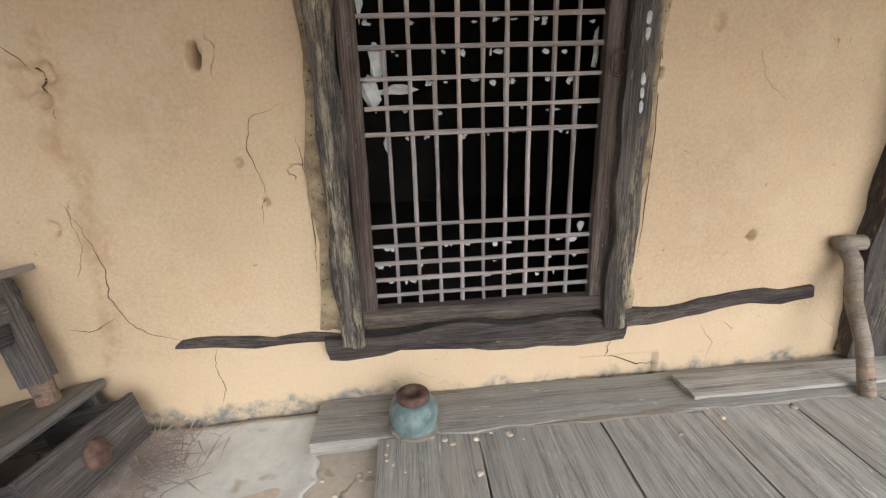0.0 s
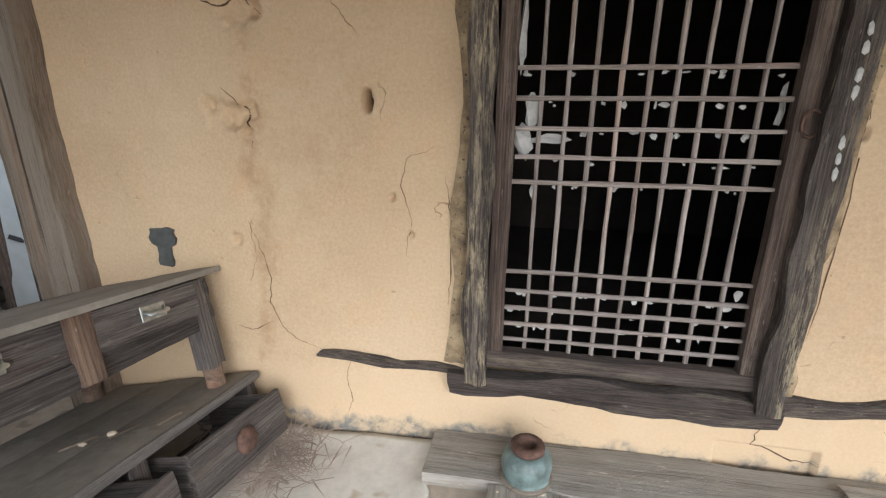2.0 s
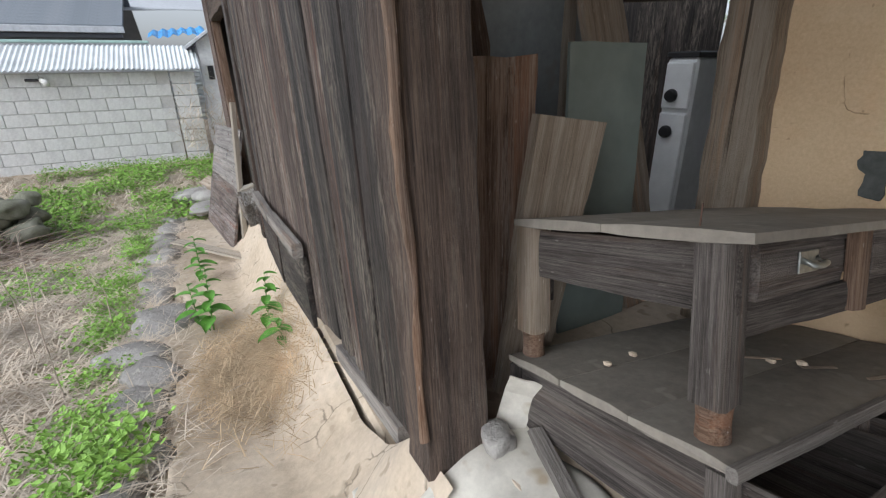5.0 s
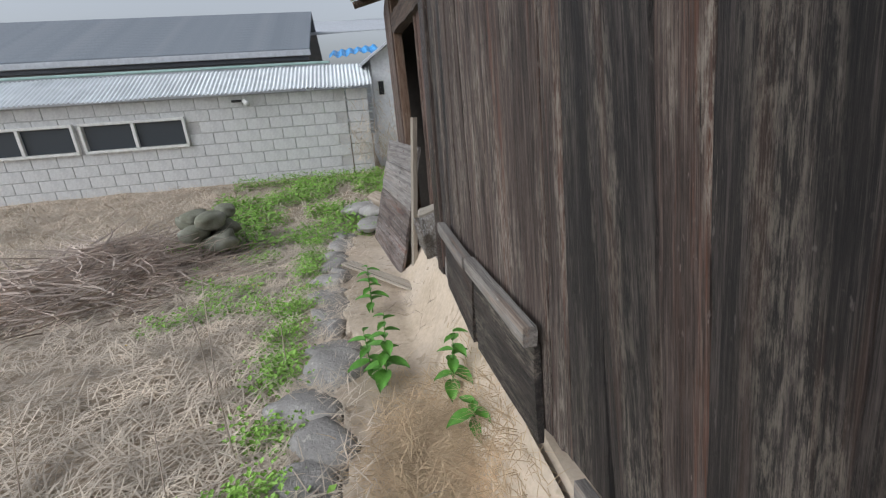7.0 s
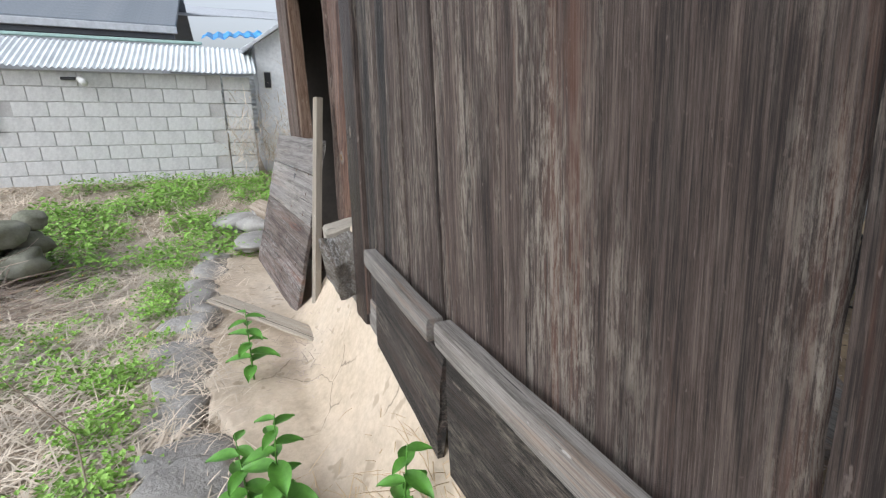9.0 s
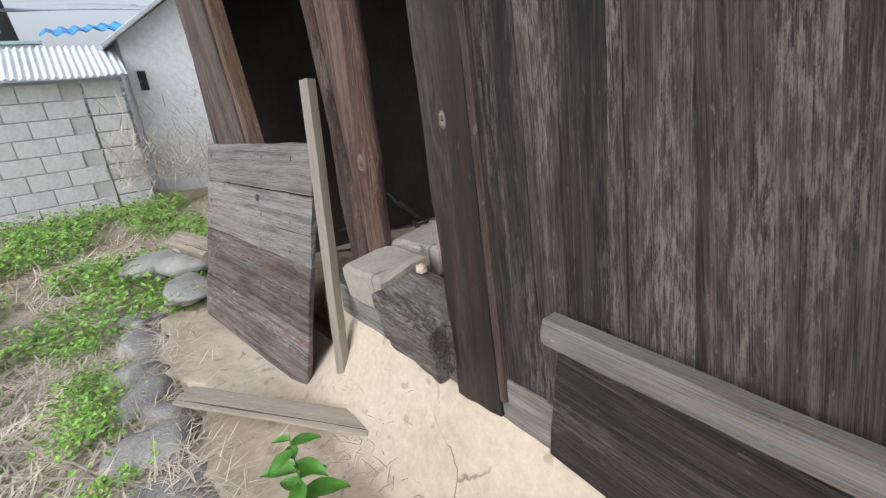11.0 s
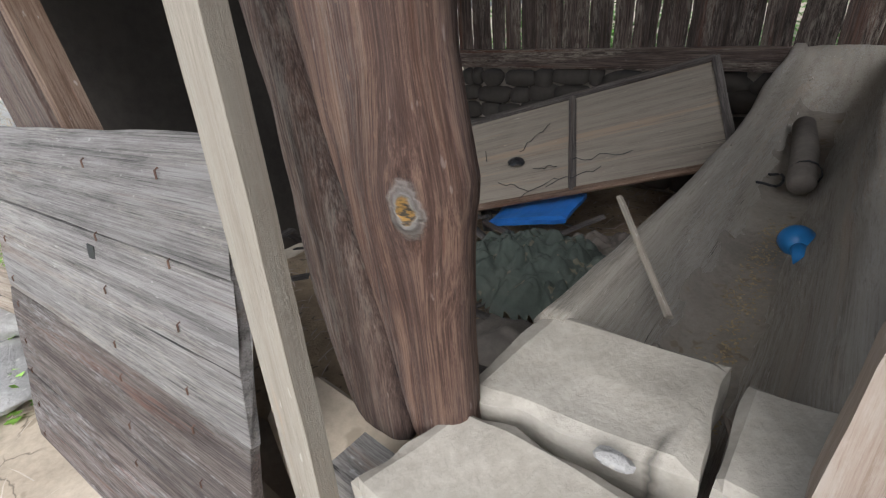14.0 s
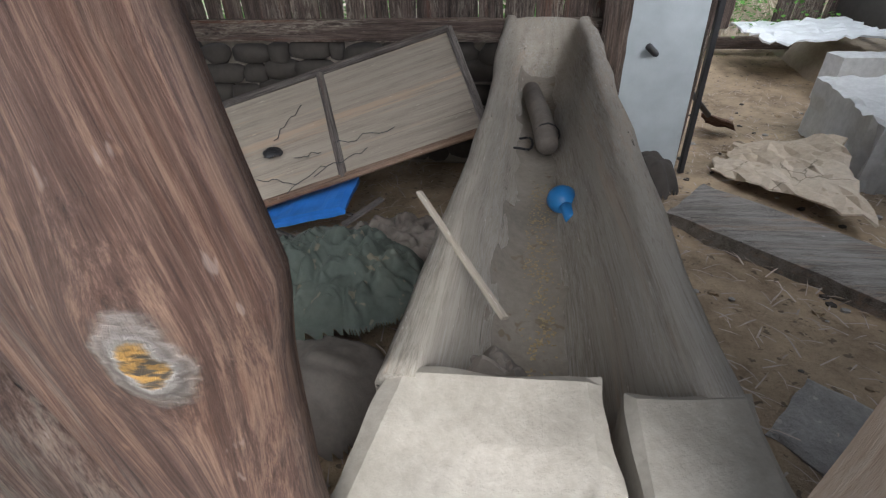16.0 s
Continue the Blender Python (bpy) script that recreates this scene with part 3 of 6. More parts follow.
def plaster(x, z):
    d = 0.006 * wob(x, z, 1, 2.0) + 0.003 * wob(x, z, 5, 9)
    for cx, cz, r, deep in ((-0.9, 1.86, 0.05, 0.025), (-0.84, 1.85, 0.02, 0.04), (-0.95, 1.54, 0.035, 0.03), (-0.89, 1.56, 0.025, 0.03), (-1.03, 1.58, 0.02, 0.02), (-0.905, 1.49, 0.016, 0.04),
                            (-1.0, 1.55, 0.04, 0.012), (-0.98, 1.13, 0.016, 0.025), (-0.42, 1.3, 0.008, 0.03), (-0.36, 1.18, 0.008, 0.03), (1.25, 0.98, 0.014, 0.04), (1.02, 1.66, 0.02, 0.012), (0.85, 1.52, 0.012, 0.03)):
        q = math.hypot(x - cx, (z - cz) * 0.8) / r * (1 + 0.3 * wob(x, z, cx, 40))
        d += deep * max(0.0, min(1.0, 2.6 - 2.2 * q))
    ridge = 0.755 + 0.02 * wob(x, 0, 3, 3)
    if z < ridge:
        d -= 0.010 * min(1.0, (ridge - z) * 12)
    # plaster broken off at the foot, between door and corner
    low = 0.5 + 0.03 * wob(x, 0, 8, 6)
    if 0.65 < x < 0.95 and z < low + 0.05:
        d += 0.02
    return (x, WY + d, z)


def wall_cell(x, z):
    if math.hypot((x + 0.493 + 0.01 * wob(x, z, 2, 60)) / 0.023, (z - 1.592) / 0.042) < 1:
        return False
    return not (-0.165 < x < 0.785 and 0.70 < z < 2.34)


mud = surface_bm(-1.74, 2.6, 0.30, 2.7, 560, 310, plaster, wall_cell)
for v in mud.verts:
    dx, dz = (v.co.x + 0.493) / 0.022, (v.co.z - 1.592) / 0.042
    if v.is_boundary and math.hypot(dx, dz) < 1.8:
        f = (0.95 + 0.25 * wob(v.co.x, v.co.z, 6, 45)) / math.hypot(dx, dz)
        v.co.x, v.co.z = -0.493 + dx * f * 0.022, 1.592 + dz * f * 0.042
bmesh.ops.reverse_faces(mud, faces=mud.faces)
wall_mud = whole("wall_mud", thicken(mud, (0, 0.22, 0)), M["mud"], "cracked tan mud-plaster house wall", "wall", kind="structure", smooth=True)

post = thing("house_post", (-1.66, WY, 0.3), "grey weathered corner post of the mud wall", "post", kind="structure")
board("post_face", (-1.64, WY - 0.02, 0.3), (-1.74, WY - 0.02, 2.7), 0.17, 0.14, M["tan_wood"], parent=post, rough=0.02)
post = thing("house_post", (1.85, WY, 0.3), "dark weathered post with torn plaster edges", "post", kind="structure")
board("post_face", (1.77, WY - 0.01, 0.5), (1.75, WY - 0.01, 2.7), 0.22, 0.12, M["flaky_frame"], parent=post, rough=0.03)

beam = thing("wall_beam", (0.4, WY, 0.7), "exposed wavy dark timber in the mud wall", "beam", kind="structure")
board("beam_length", (-0.7, WY - 0.004, 0.735), (-0.15, WY - 0.004, 0.705), 0.04, 0.03, M["door_frame"], parent=beam, rough=0.026, ends=0.04)
board("beam_length", (-0.22, WY - 0.02, 0.69), (0.80, WY - 0.02, 0.685), 0.085, 0.06, M["door_frame"], parent=beam, rough=0.03)
board("beam_length", (0.79, WY - 0.004, 0.70), (1.52, WY - 0.004, 0.765), 0.085, 0.03, M["door_frame"], parent=beam, rough=0.035, taper=0.4)

edge = thing("door_plaster_edge", (0.3, WY, 0.7), "broken flaking plaster edge beside the door frame", "plaster", kind="structure")
for x, w in ((-0.20, 0.06), (0.818, 0.045)):
    board("plaster_edge", (x, WY + 0.004, 0.74), (x + (0.03 if x < 0 else 0.01), WY + 0.004, 2.5), w, 0.03, M["flaked"], parent=edge, rough=0.03)

door = thing("lattice_door", (0.31, WY, 0.72), "old wooden lattice door with torn paper in a weathered frame", "door")
JX = ((-0.135, 0.075, -0.02), (0.757, 0.075, 0.0))
for x, w, dx in JX:
    board("door_jamb", (x, WY - 0.02, 0.70), (x + dx * 0.5, WY - 0.02, 2.34), w, 0.10, M["flaky_frame"], parent=door, rough=0.02)
for x in (-0.073, 0.692):
    board("stile", (x, WY - 0.012, 0.76), (x, WY - 0.012, 2.3), 0.052, 0.045, M["brown_post"], parent=door, rough=0.004)
board("bottom_rail", (-0.1, WY - 0.015, 0.785), (0.72, WY - 0.015, 0.785), 0.055, 0.05, M["door_frame"], parent=door, rough=0.005)
board("top_rail", (-0.1, WY - 0.015, 2.28), (0.72, WY - 0.015, 2.28), 0.06, 0.05, M["door_frame"], parent=door)
for k in range(9):
    x = -0.047 + 0.713 * (k + 1) / 10
    board("lattice_bar", (x, WY + 0.006, 0.81), (x + 0.004 * wob(k, 1), WY + 0.006, 2.26), 0.013, 0.016, M["lattice"], parent=door, rough=0.003)
for z in (1.684, 1.603, 1.52, 1.44, 1.366, 1.085, 1.02, 0.96, 0.905, 0.85, 2.22, 2.15, 2.08):
    board("lattice_bar", (-0.048, WY - 0.004, z), (0.668, WY - 0.004, z + 0.003), 0.013, 0.012, M["lattice"], parent=door, rough=0.003)
rnd = random.Random(5)
for k in range(85):
    x = -0.047 + 0.0713 * rnd.randint(0, 9) + rnd.uniform(0.005, 0.06)
    z = rnd.choice((1.684, 1.603, 1.52, 1.44, 1.366, 1.02, 0.96, 0.905)) - rnd.uniform(0.006, 0.02)
    w, h = rnd.uniform(0.003, 0.015), rnd.uniform(0.003, 0.012)
    bm = bmesh.new()
    ring = [bm.verts.new((w * math.cos(a) * rnd.uniform(0.5, 1.3), rnd.uniform(-0.003, 0.003), h * math.sin(a) * rnd.uniform(0.5, 1.3))) for a in [i * 1.047 for i in range(6)]]
    bm.faces.new(ring)
    part("paper_scrap", thicken(bm, (0, 0.001, 0)), M["paper"], door, m=pose(x, WY + 0.016, z))
for x, z, w, h in ((-0.02, 1.49, 0.03, 0.05), (0.06, 1.49, 0.05, 0.016), (0.0, 1.57, 0.02, 0.05), (-0.035, 1.78, 0.012, 0.1), (0.02, 1.34, 0.012, 0.03), (0.64, 1.05, 0.012, 0.02), (0.655, 1.58, 0.01, 0.06)):
    bm = bmesh.new()
    ring = [bm.verts.new((w * math.cos(a) * rnd.uniform(0.6, 1.3), rnd.uniform(-0.01, 0.01), h * math.sin(a) * rnd.uniform(0.6, 1.3))) for a in [i * 0.628 for i in range(10)]]
    bm.faces.new(ring)
    part("paper_scrap", thicken(bm, (0, 0.001, 0)), M["paper"], door, m=pose(x, WY + 0.018, z))
ring_pts = [(0.70 + 0.022 * math.cos(a), WY - 0.045, 1.545 + 0.034 * math.sin(a)) for a in [k * 0.5236 for k in range(13)]]
part("door_ring", tube_bm(ring_pts, 0.004, 6), M["rust"], door, "rusty iron pull ring")
for z in (1.62, 1.66, 1.72, 1.76, 1.5, 1.46, 1.42):
    part("paint_flake", rock_bm(0.008, 0.003, 0.018, z * 9, 1), M["paper"], door, m=pose(0.765, WY - 0.071, z))

# closed room behind the door, its darkness put into the wall colour
room = thing("house_room", (0.4, 3.2, 0.3), "room behind the lattice door, its darkness put into the colour", "room", kind="structure")
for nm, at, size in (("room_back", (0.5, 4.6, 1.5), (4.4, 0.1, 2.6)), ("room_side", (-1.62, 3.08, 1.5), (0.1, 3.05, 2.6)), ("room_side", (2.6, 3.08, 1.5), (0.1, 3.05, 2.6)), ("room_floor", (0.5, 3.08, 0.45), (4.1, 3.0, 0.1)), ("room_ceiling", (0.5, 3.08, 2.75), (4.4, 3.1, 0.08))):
    part(nm, block_bm(*size), M["gloom_dark"], room, m=Matrix.Translation(at))

def crack(points, width):
    """A jagged gap in the plaster, tapering towards its ends."""
    bm, rim = bmesh.new(), []
    pts = [Vector((x, z)) for x, z in points]
    fine = [a.lerp(b, k / 6) for a, b in zip(pts, pts[1:]) for k in range(6)] + [pts[-1]]
    for k, p in enumerate(fine):
        u = k / (len(fine) - 1)
        d = (fine[min(k + 1, len(fine) - 1)] - fine[max(k - 1, 0)]).normalized()
        side = Vector((-d.y, d.x))
        c = p + side * 0.007 * wob(k * 0.9, points[0][0] * 9, 4)
        w = width * (0.25 + math.sin(math.pi * u)) * (0.6 + abs(wob(k * 1.7, points[0][1] * 5, 8)))
        rim.append([bm.verts.new((q.x, plaster(q.x, q.y)[1] - 0.0015, q.y)) for q in (c - side * w, c + side * w)])
    for r, q in zip(rim, rim[1:]):
        bm.faces.new((r[0], q[0], q[1], r[1]))
    part("crack", bm, M["crack"], wall_mud, "thin dark crack in the plaster")


for pts, w in (([(-0.278, 1.461), (-0.369, 1.425), (-0.39, 1.339), (-0.358, 1.23), (-0.376, 1.109)], 0.0018), ([(-0.93, 1.2), (-0.89, 1.09), (-0.865, 0.994), (-0.876, 0.902), (-0.838, 0.811), (-0.781, 0.762), (-0.689, 0.738)], 0.003),
               ([(-0.582, 0.714), (-0.598, 0.635), (-0.58, 0.545), (-0.599, 0.49)], 0.002), ([(0.779, 0.66), (0.754, 0.56), (0.89, 0.5), (0.966, 0.505)], 0.004), ([(-0.975, 1.63), (-0.912, 1.573), (-0.893, 1.516), (-0.885, 1.44)], 0.005),
               ([(-0.249, 1.374), (-0.23, 1.258), (-0.225, 1.063), (-0.235, 0.951)], 0.003), ([(0.85, 1.72), (0.853, 1.403), (0.848, 1.083), (0.842, 0.925)], 0.003), ([(-1.05, 1.9), (-0.96, 1.86), (-0.9, 1.9), (-0.83, 1.84)], 0.005), ([(1.164, 1.588), (1.202, 1.491), (1.292, 1.422)], 0.0012), ([(-1.02, 0.8), (-0.95, 0.79), (-0.876, 0.83)], 0.0025), ([(1.1, 0.66), (1.16, 0.58), (1.14, 0.5)], 0.0015)):
    crack(pts, w * 0.6)

hook = thing("wall_bracket", (1.27, WY, 1.78), "short weathered timber peg fixed to the mud wall", "bracket")
board("peg", (1.11, WY - 0.05, 1.74), (1.22, WY - 0.05, 2.0), 0.075, 0.05, M["door_frame"], parent=hook)
bm = surface_bm(-0.04, 0.04, -0.07, 0.07, 8, 12, lambda x, z: (x * (1 + 0.4 * wob(x, z, 3, 30)) * (1.25 if z > 0.01 else 0.7), 0.004 * wob(x, z, 2, 9), z * (1 + 0.1 * wob(x, z, 5, 40))))
part("paint_patch", thicken(bm, (0, 0.02, 0)), M["dark_paint"], wall_mud, "dark grey paint patch", m=pose(-1.27, WY - 0.009, 1.085))

# ---- porch ----
plat = block_bm(4.3, 1.24, 0.55, 0.03, Matrix.Translation((0.0, 0.77, 0.135)))
whole("porch_base", plat, M["cement"], "rough earthen porch base under the boards", "porch", kind="structure")
alc = block_bm(0.75, 1.15, 0.5, 0.03, Matrix.Translation((-2.0, 0.80, 0.15)))
whole("alcove_floor", alc, M["soil"], "dusty earthen floor beside the porch", "floor", kind="structure")
porch = thing("porch_floor", (0.8, 0.8, 0.41), "grey weathered wooden porch floor boards", "porch floor", kind="structure")
edges = [-0.075, 0.235, 0.63, 0.975, 1.285, 1.60, 1.95, 2.2]
for a, b in zip(edges, edges[1:]):
    x = (a + b) / 2
    board("floor_board", (x - 0.01, 0.22, 0.445), (x + 0.01, 1.15, 0.45), b - a - 0.006, 0.045, M["porch"], (0, 0, 1), porch, rough=0.004)
board("wall_ledge", (-0.27, 1.262, 0.452), (2.2, 1.262, 0.46), 0.215, 0.05, M["porch"], (0, 0, 1), porch, rough=0.02)
board("wall_ledge", (0.98, 1.255, 0.49), (2.2, 1.26, 0.49), 0.13, 0.02, M["porch"], (0, 0, 1), porch, rough=0.006)
board("splinter", (0.25, 1.153, 0.468), (0.95, 1.163, 0.472), 0.025, 0.012, M["tan_wood"], (0, 0, 1), porch, rough=0.012)


def vinyl(x, y):
    z = 0.414 + 0.012 * wob(x, y, 2, 2.6) + 0.02 * max(0, (y - 1.28) * 8) + 0.02 * max(0.0, (x + 0.32) * 6) * (1 if y > 0.9 else 0.3)
    tear = max(0.0, (x + 0.6) / 0.38)
    return (x + tear * (0.05 * wob(0, y, 3, 5) + 0.03 * wob(0, y, 9, 22) + 0.22 * (y - 1.22) * (1 if y > 0.9 else 0.3)), y + 0.02 * wob(x, 0, 6, 5), z)


whole("floor_sheet", thicken(surface_bm(-1.0, -0.22, 0.24, 1.36, 40, 50, vinyl), (0, 0, -0.004)), M["sheet"], "pale stained vinyl sheet lying on the porch", "floor sheet", smooth=True)


def drape(x, y):
    over = max(0.0, -(x + 1.52)) + max(0.0, 0.16 - y) * 1.1
    z = 0.422 - 0.9 * over ** 1.3 - 0.02 * wob(x, y, 4, 9) * (1 + 2 * over)
    return (x + 0.03 * wob(x, y, 1, 6), y + 0.03 * wob(x, y, 8, 6), max(z, 0.02))


whole("draped_sheet", thicken(surface_bm(-1.9, -1.02, -0.12, 0.34, 44, 26, drape, lambda x, y: x > -1.62 or y < 0.02), (0, 0, -0.006)), M["sheet"], "crumpled pale sheet hanging over the porch edge", "sheet", smooth=True)

jar = thing("ink_jar", (0.05, 1.20, 0.475), "squat blue-green jar with a rusty lid on the ledge", "jar")
part("jar_body", lathe_bm([(0.035, 0), (0.075, 0.004), (0.078, 0.012), (0.07, 0.02), (0.074, 0.035), (0.078, 0.06), (0.074, 0.085), (0.058, 0.1), (0.05, 0.105)], 32), M["jar"], jar, "blue-green worn body", Matrix.Translation((0.05, 1.20, 0.472)), True)
part("jar_foot", lathe_bm([(0.05, 0), (0.08, 0.002), (0.082, 0.01), (0.078, 0.016), (0.05, 0.017)], 32), M["tan_wood"], jar, "pale crusted foot", Matrix.Translation((0.05, 1.20, 0.472)), True)
part("jar_lid", lathe_bm([(0.04, 0.1), (0.052, 0.104), (0.052, 0.118), (0.046, 0.124), (0.028, 0.125), (0.024, 0.118), (0.012, 0.112)], 28), M["rust"], jar, "rusty iron lid", Matrix.Translation((0.05, 1.20, 0.475)), True)

bm = tube_bm([(1.56, 1.14, 0.475), (1.575, 1.2, 0.62), (1.57, 1.27, 0.76), (1.6, 1.33, 0.88), (1.585, 1.36, 0.935)], [0.026, 0.024, 0.026, 0.027, 0.028], 10)
stick = thing("wooden_mallet", (1.56, 1.14, 0.47), "smooth peeled wooden stick leaning on the wall", "stick")
part("shaft", bm, M["tan_wood"], stick, smooth=True)
part("head", tube_bm([(1.545, 1.36, 0.945), (1.64, 1.35, 0.945)], [0.026, 0.028], 10), M["tan_wood"], stick, smooth=True)

rnd = random.Random(11)
for k in range(46):
    x, y = (rnd.uniform(-0.3, 0.1), rnd.uniform(1.0, 1.14)) if k < 16 else (rnd.uniform(0.0, 1.6), rnd.uniform(1.1, 1.17)) if k < 30 else (rnd.uniform(-0.1, 1.6), rnd.uniform(0.5, 1.15))
    r = rnd.uniform(0.004, 0.011)
    z = 0.415 if x < -0.08 else 0.472
    whole("crumb", rock_bm(r, r * 0.8, r * 0.5, k, 1), M["cement"], "small crumb of fallen plaster on the porch", "rubble", pose(x, y, z), "plaster crumbs on the porch")
for k in range(9):
    a = Vector((rnd.uniform(-1.0, -0.86), rnd.uniform(1.15, 1.33), 0.43))
    whole("twig", tube_bm([a, a + Vector((rnd.uniform(-0.02, 0.12), rnd.uniform(-0.14, 0.05), 0.01))], 0.003, 5), M["twig"], "thin dry twig lying on the vinyl sheet", "twig", group="twigs by the drawers")


# ---- low desk on low cabinet ----
def drawer(parent, at, w, h, d, turn, material, pull):
    """A drawer box whose front looks along +x."""
    m = Matrix.Translation(at) @ Matrix.Rotation(radians(turn), 4, "Z")
    dr = part("drawer_front", board_bm(w, h, 0.022, 0.003, 10, SEED[0]), material, parent, m=m @ span((0, -w / 2, 0), (0, w / 2, 0), (1, 0, 0)))
    for s in (-1, 1):
        part("drawer_side", board_bm(d, h * 0.85, 0.012, 0.002, 6, s), material, dr, m=m @ Matrix.Translation((0, 0, 0)) @ span((-d, s * (w / 2 - 0.012), 0), (-0.012, s * (w / 2 - 0.012), 0), (0, s, 0)))
    part("drawer_bottom", block_bm(d, w - 0.03, 0.008, 0), material, dr, m=m @ Matrix.Translation((-d / 2, 0, -h * 0.38)))
    if pull == "cup":
        part("handle_plate", block_bm(0.004, 0.085, 0.045, 0.002), M["galvan"], dr, "tarnished metal plate", m @ Matrix.Translation((0.014, 0, 0.005)))
        part("handle", tube_bm([(0.015, -0.034, 0.01), (0.034, -0.03, 0.002), (0.038, 0, 0.0), (0.034, 0.03, 0.002), (0.015, 0.034, 0.01)], 0.007, 8), M["galvan"], dr, "tarnished metal handle", m, True)
    else:
        part("knob", lathe_bm([(0.02, 0.008), (0.04, 0.012), (0.042, 0.02), (0.034, 0.03), (0.015, 0.036)], 18), M["rust"], dr, "round rusty knob", m @ Matrix.Rotation(radians(90), 4, "Y"), True)
    return dr


cab = thing("low_cabinet", (-1.29, 0.85, 0.40), "low dusty wooden cabinet with two sagging open drawers", "cabinet")
CX0, CX1, CY0, CY1, CT = -1.62, -0.965, 0.34, 1.37, 0.632
for k in range(3):
    x0 = CX0 + (CX1 - CX0) * k / 3
    xm = x0 + (CX1 - CX0) / 6
    board("top_board", (xm, CY0 - 0.01, CT - 0.012), (xm, CY1, CT - 0.012), (CX1 - CX0) / 3 - 0.002, 0.024, M["dust_top"], (0, 0, 1), cab, rough=0.003)
board("top_edge", (CX1 + 0.004, CY0 - 0.012, CT - 0.016), (CX1 + 0.004, CY1, CT - 0.016), 0.03, 0.022, M["grey_wood"], (1, 0, 0), cab, rough=0.003)
board("side_panel", (CX0 + 0.03, CY0 + 0.01, 0.52), (CX1 - 0.03, CY0 + 0.01, 0.515), 0.19, 0.018, M["desk"], (0, -1, 0), cab)
board("side_panel", (CX0 + 0.03, CY1 - 0.02, 0.52), (CX1 - 0.03, CY1 - 0.02, 0.515), 0.19, 0.018, M["desk"], (0, 1, 0), cab)
board("back_panel", (CX0 + 0.01, CY0, 0.52), (CX0 + 0.01, CY1, 0.52), 0.19, 0.018, M["desk"], (-1, 0, 0), cab)
for x in (CX0 + 0.025, CX1 - 0.025):
    for y in (CY0 + 0.012, CY1 - 0.03):
        board("leg", (x, y, 0.43 if x < -1.3 else 0.30), (x, y, CT - 0.025), 0.05, 0.045, M["desk"], (1, 0, 0), cab)
board("front_rail", (CX1 - 0.015, CY0 + 0.03, 0.43), (CX1 - 0.015, CY1 - 0.03, 0.43), 0.035, 0.025, M["desk"], (1, 0, 0), cab)
board("divider", (CX1 - 0.02, 0.86, 0.42), (CX1 - 0.02, 0.86, 0.6), 0.05, 0.022, M["desk"], (1, 0, 0), cab)
drawer(cab, (-0.845, 0.62, 0.505), 0.43, 0.15, 0.3, 3, M["desk"], "knob")
drawer(cab, (-0.855, 1.10, 0.505), 0.40, 0.15, 0.3, -4, M["desk"], "knob")

desk = thing("low_desk", (-1.29, 0.85, CT), "low dusty wooden desk with two small drawers", "desk")
DT = 1.035
for k in range(2):
    xm = -1.62 + 0.66 * (k + 0.5) / 2
    board("tabletop", (xm, 0.345, DT - 0.012), (xm - 0.005, 1.335, DT - 0.004), 0.328, 0.026, M["dust_top"], (0, 0, 1), desk, rough=0.003)
for s in (0.362, 1.26):
    board("apron", (-1.58, s + 0.02, 0.935), (-1.0, s + 0.02, 0.94), 0.13, 0.018, M["desk"], (0, -1, 0), desk, rough=0.004)
board("back_apron", (-1.575, 0.38, 0.935), (-1.575, 1.26, 0.94), 0.13, 0.018, M["desk"], (-1, 0, 0), desk)
for x, dx in ((-1.575, 0), (-1.035, 0)):
    for y in (0.385, 1.255):
        board("leg", (x, y, 0.705), (x, y, DT - 0.025), 0.072, 0.068, M["tan_wood"] if x < -1.5 and y < 0.5 else M["desk"], (1, 0, 0), desk, rough=0.003)
        part("foot", lathe_bm([(0.027, 0), (0.032, 0.004), (0.03, 0.04), (0.033, 0.072), (0.026, 0.075)], 14), M["bare_end"], desk, "round bare brown foot", Matrix.Translation((x, y, CT)))
        if y < 0.5:
            board("corner_bracket", (x + 0.0, y + 0.05, 0.79), (x + 0.0, y + 0.055, 0.9), 0.03, 0.025, M["desk"], (1, 0, 0), desk)
board("drawer_rail", (-1.02, 0.41, 0.862), (-1.02, 1.25, 0.872), 0.065, 0.022, M["desk"], (1, 0, 0), desk)
board("drawer_rail", (-1.03, 0.41, 1.0), (-1.03, 1.25, 1.005), 0.02, 0.02, M["desk"], (1, 0, 0), desk)
board("divider", (-1.008, 0.835, 0.835), (-1.008, 0.835, 1.015), 0.06, 0.03, M["bare_end"], (1, 0, 0), desk)
drawer(desk, (-1.02, 0.62, 0.955), 0.37, 0.115, 0.3, 4, M["desk"], "cup")
drawer(desk, (-0.995, 1.035, 0.957), 0.34, 0.11, 0.3, -3, M["desk"], "cup")
LOOSE = []
LOOSE.append(whole("nail", tube_bm([(-1.09, 0.40, DT), (-1.085, 0.398, DT + 0.045)], 0.0018, 6), M["rust"], "thin rusty nail standing in the desk top", "nail"))
for k, (x, y) in enumerate(((-1.42, 0.62), (-1.4, 0.5), (-1.2, 0.9), (-1.15, 0.95))):
    LOOSE.append(whole("plaster_bit", rock_bm(0.014, 0.01, 0.008, k + 3, 1), M["cement"], "small bit of plaster on the cabinet top", "rubble", pose(x, y, CT + 0.008), "plaster bits on the cabinet"))
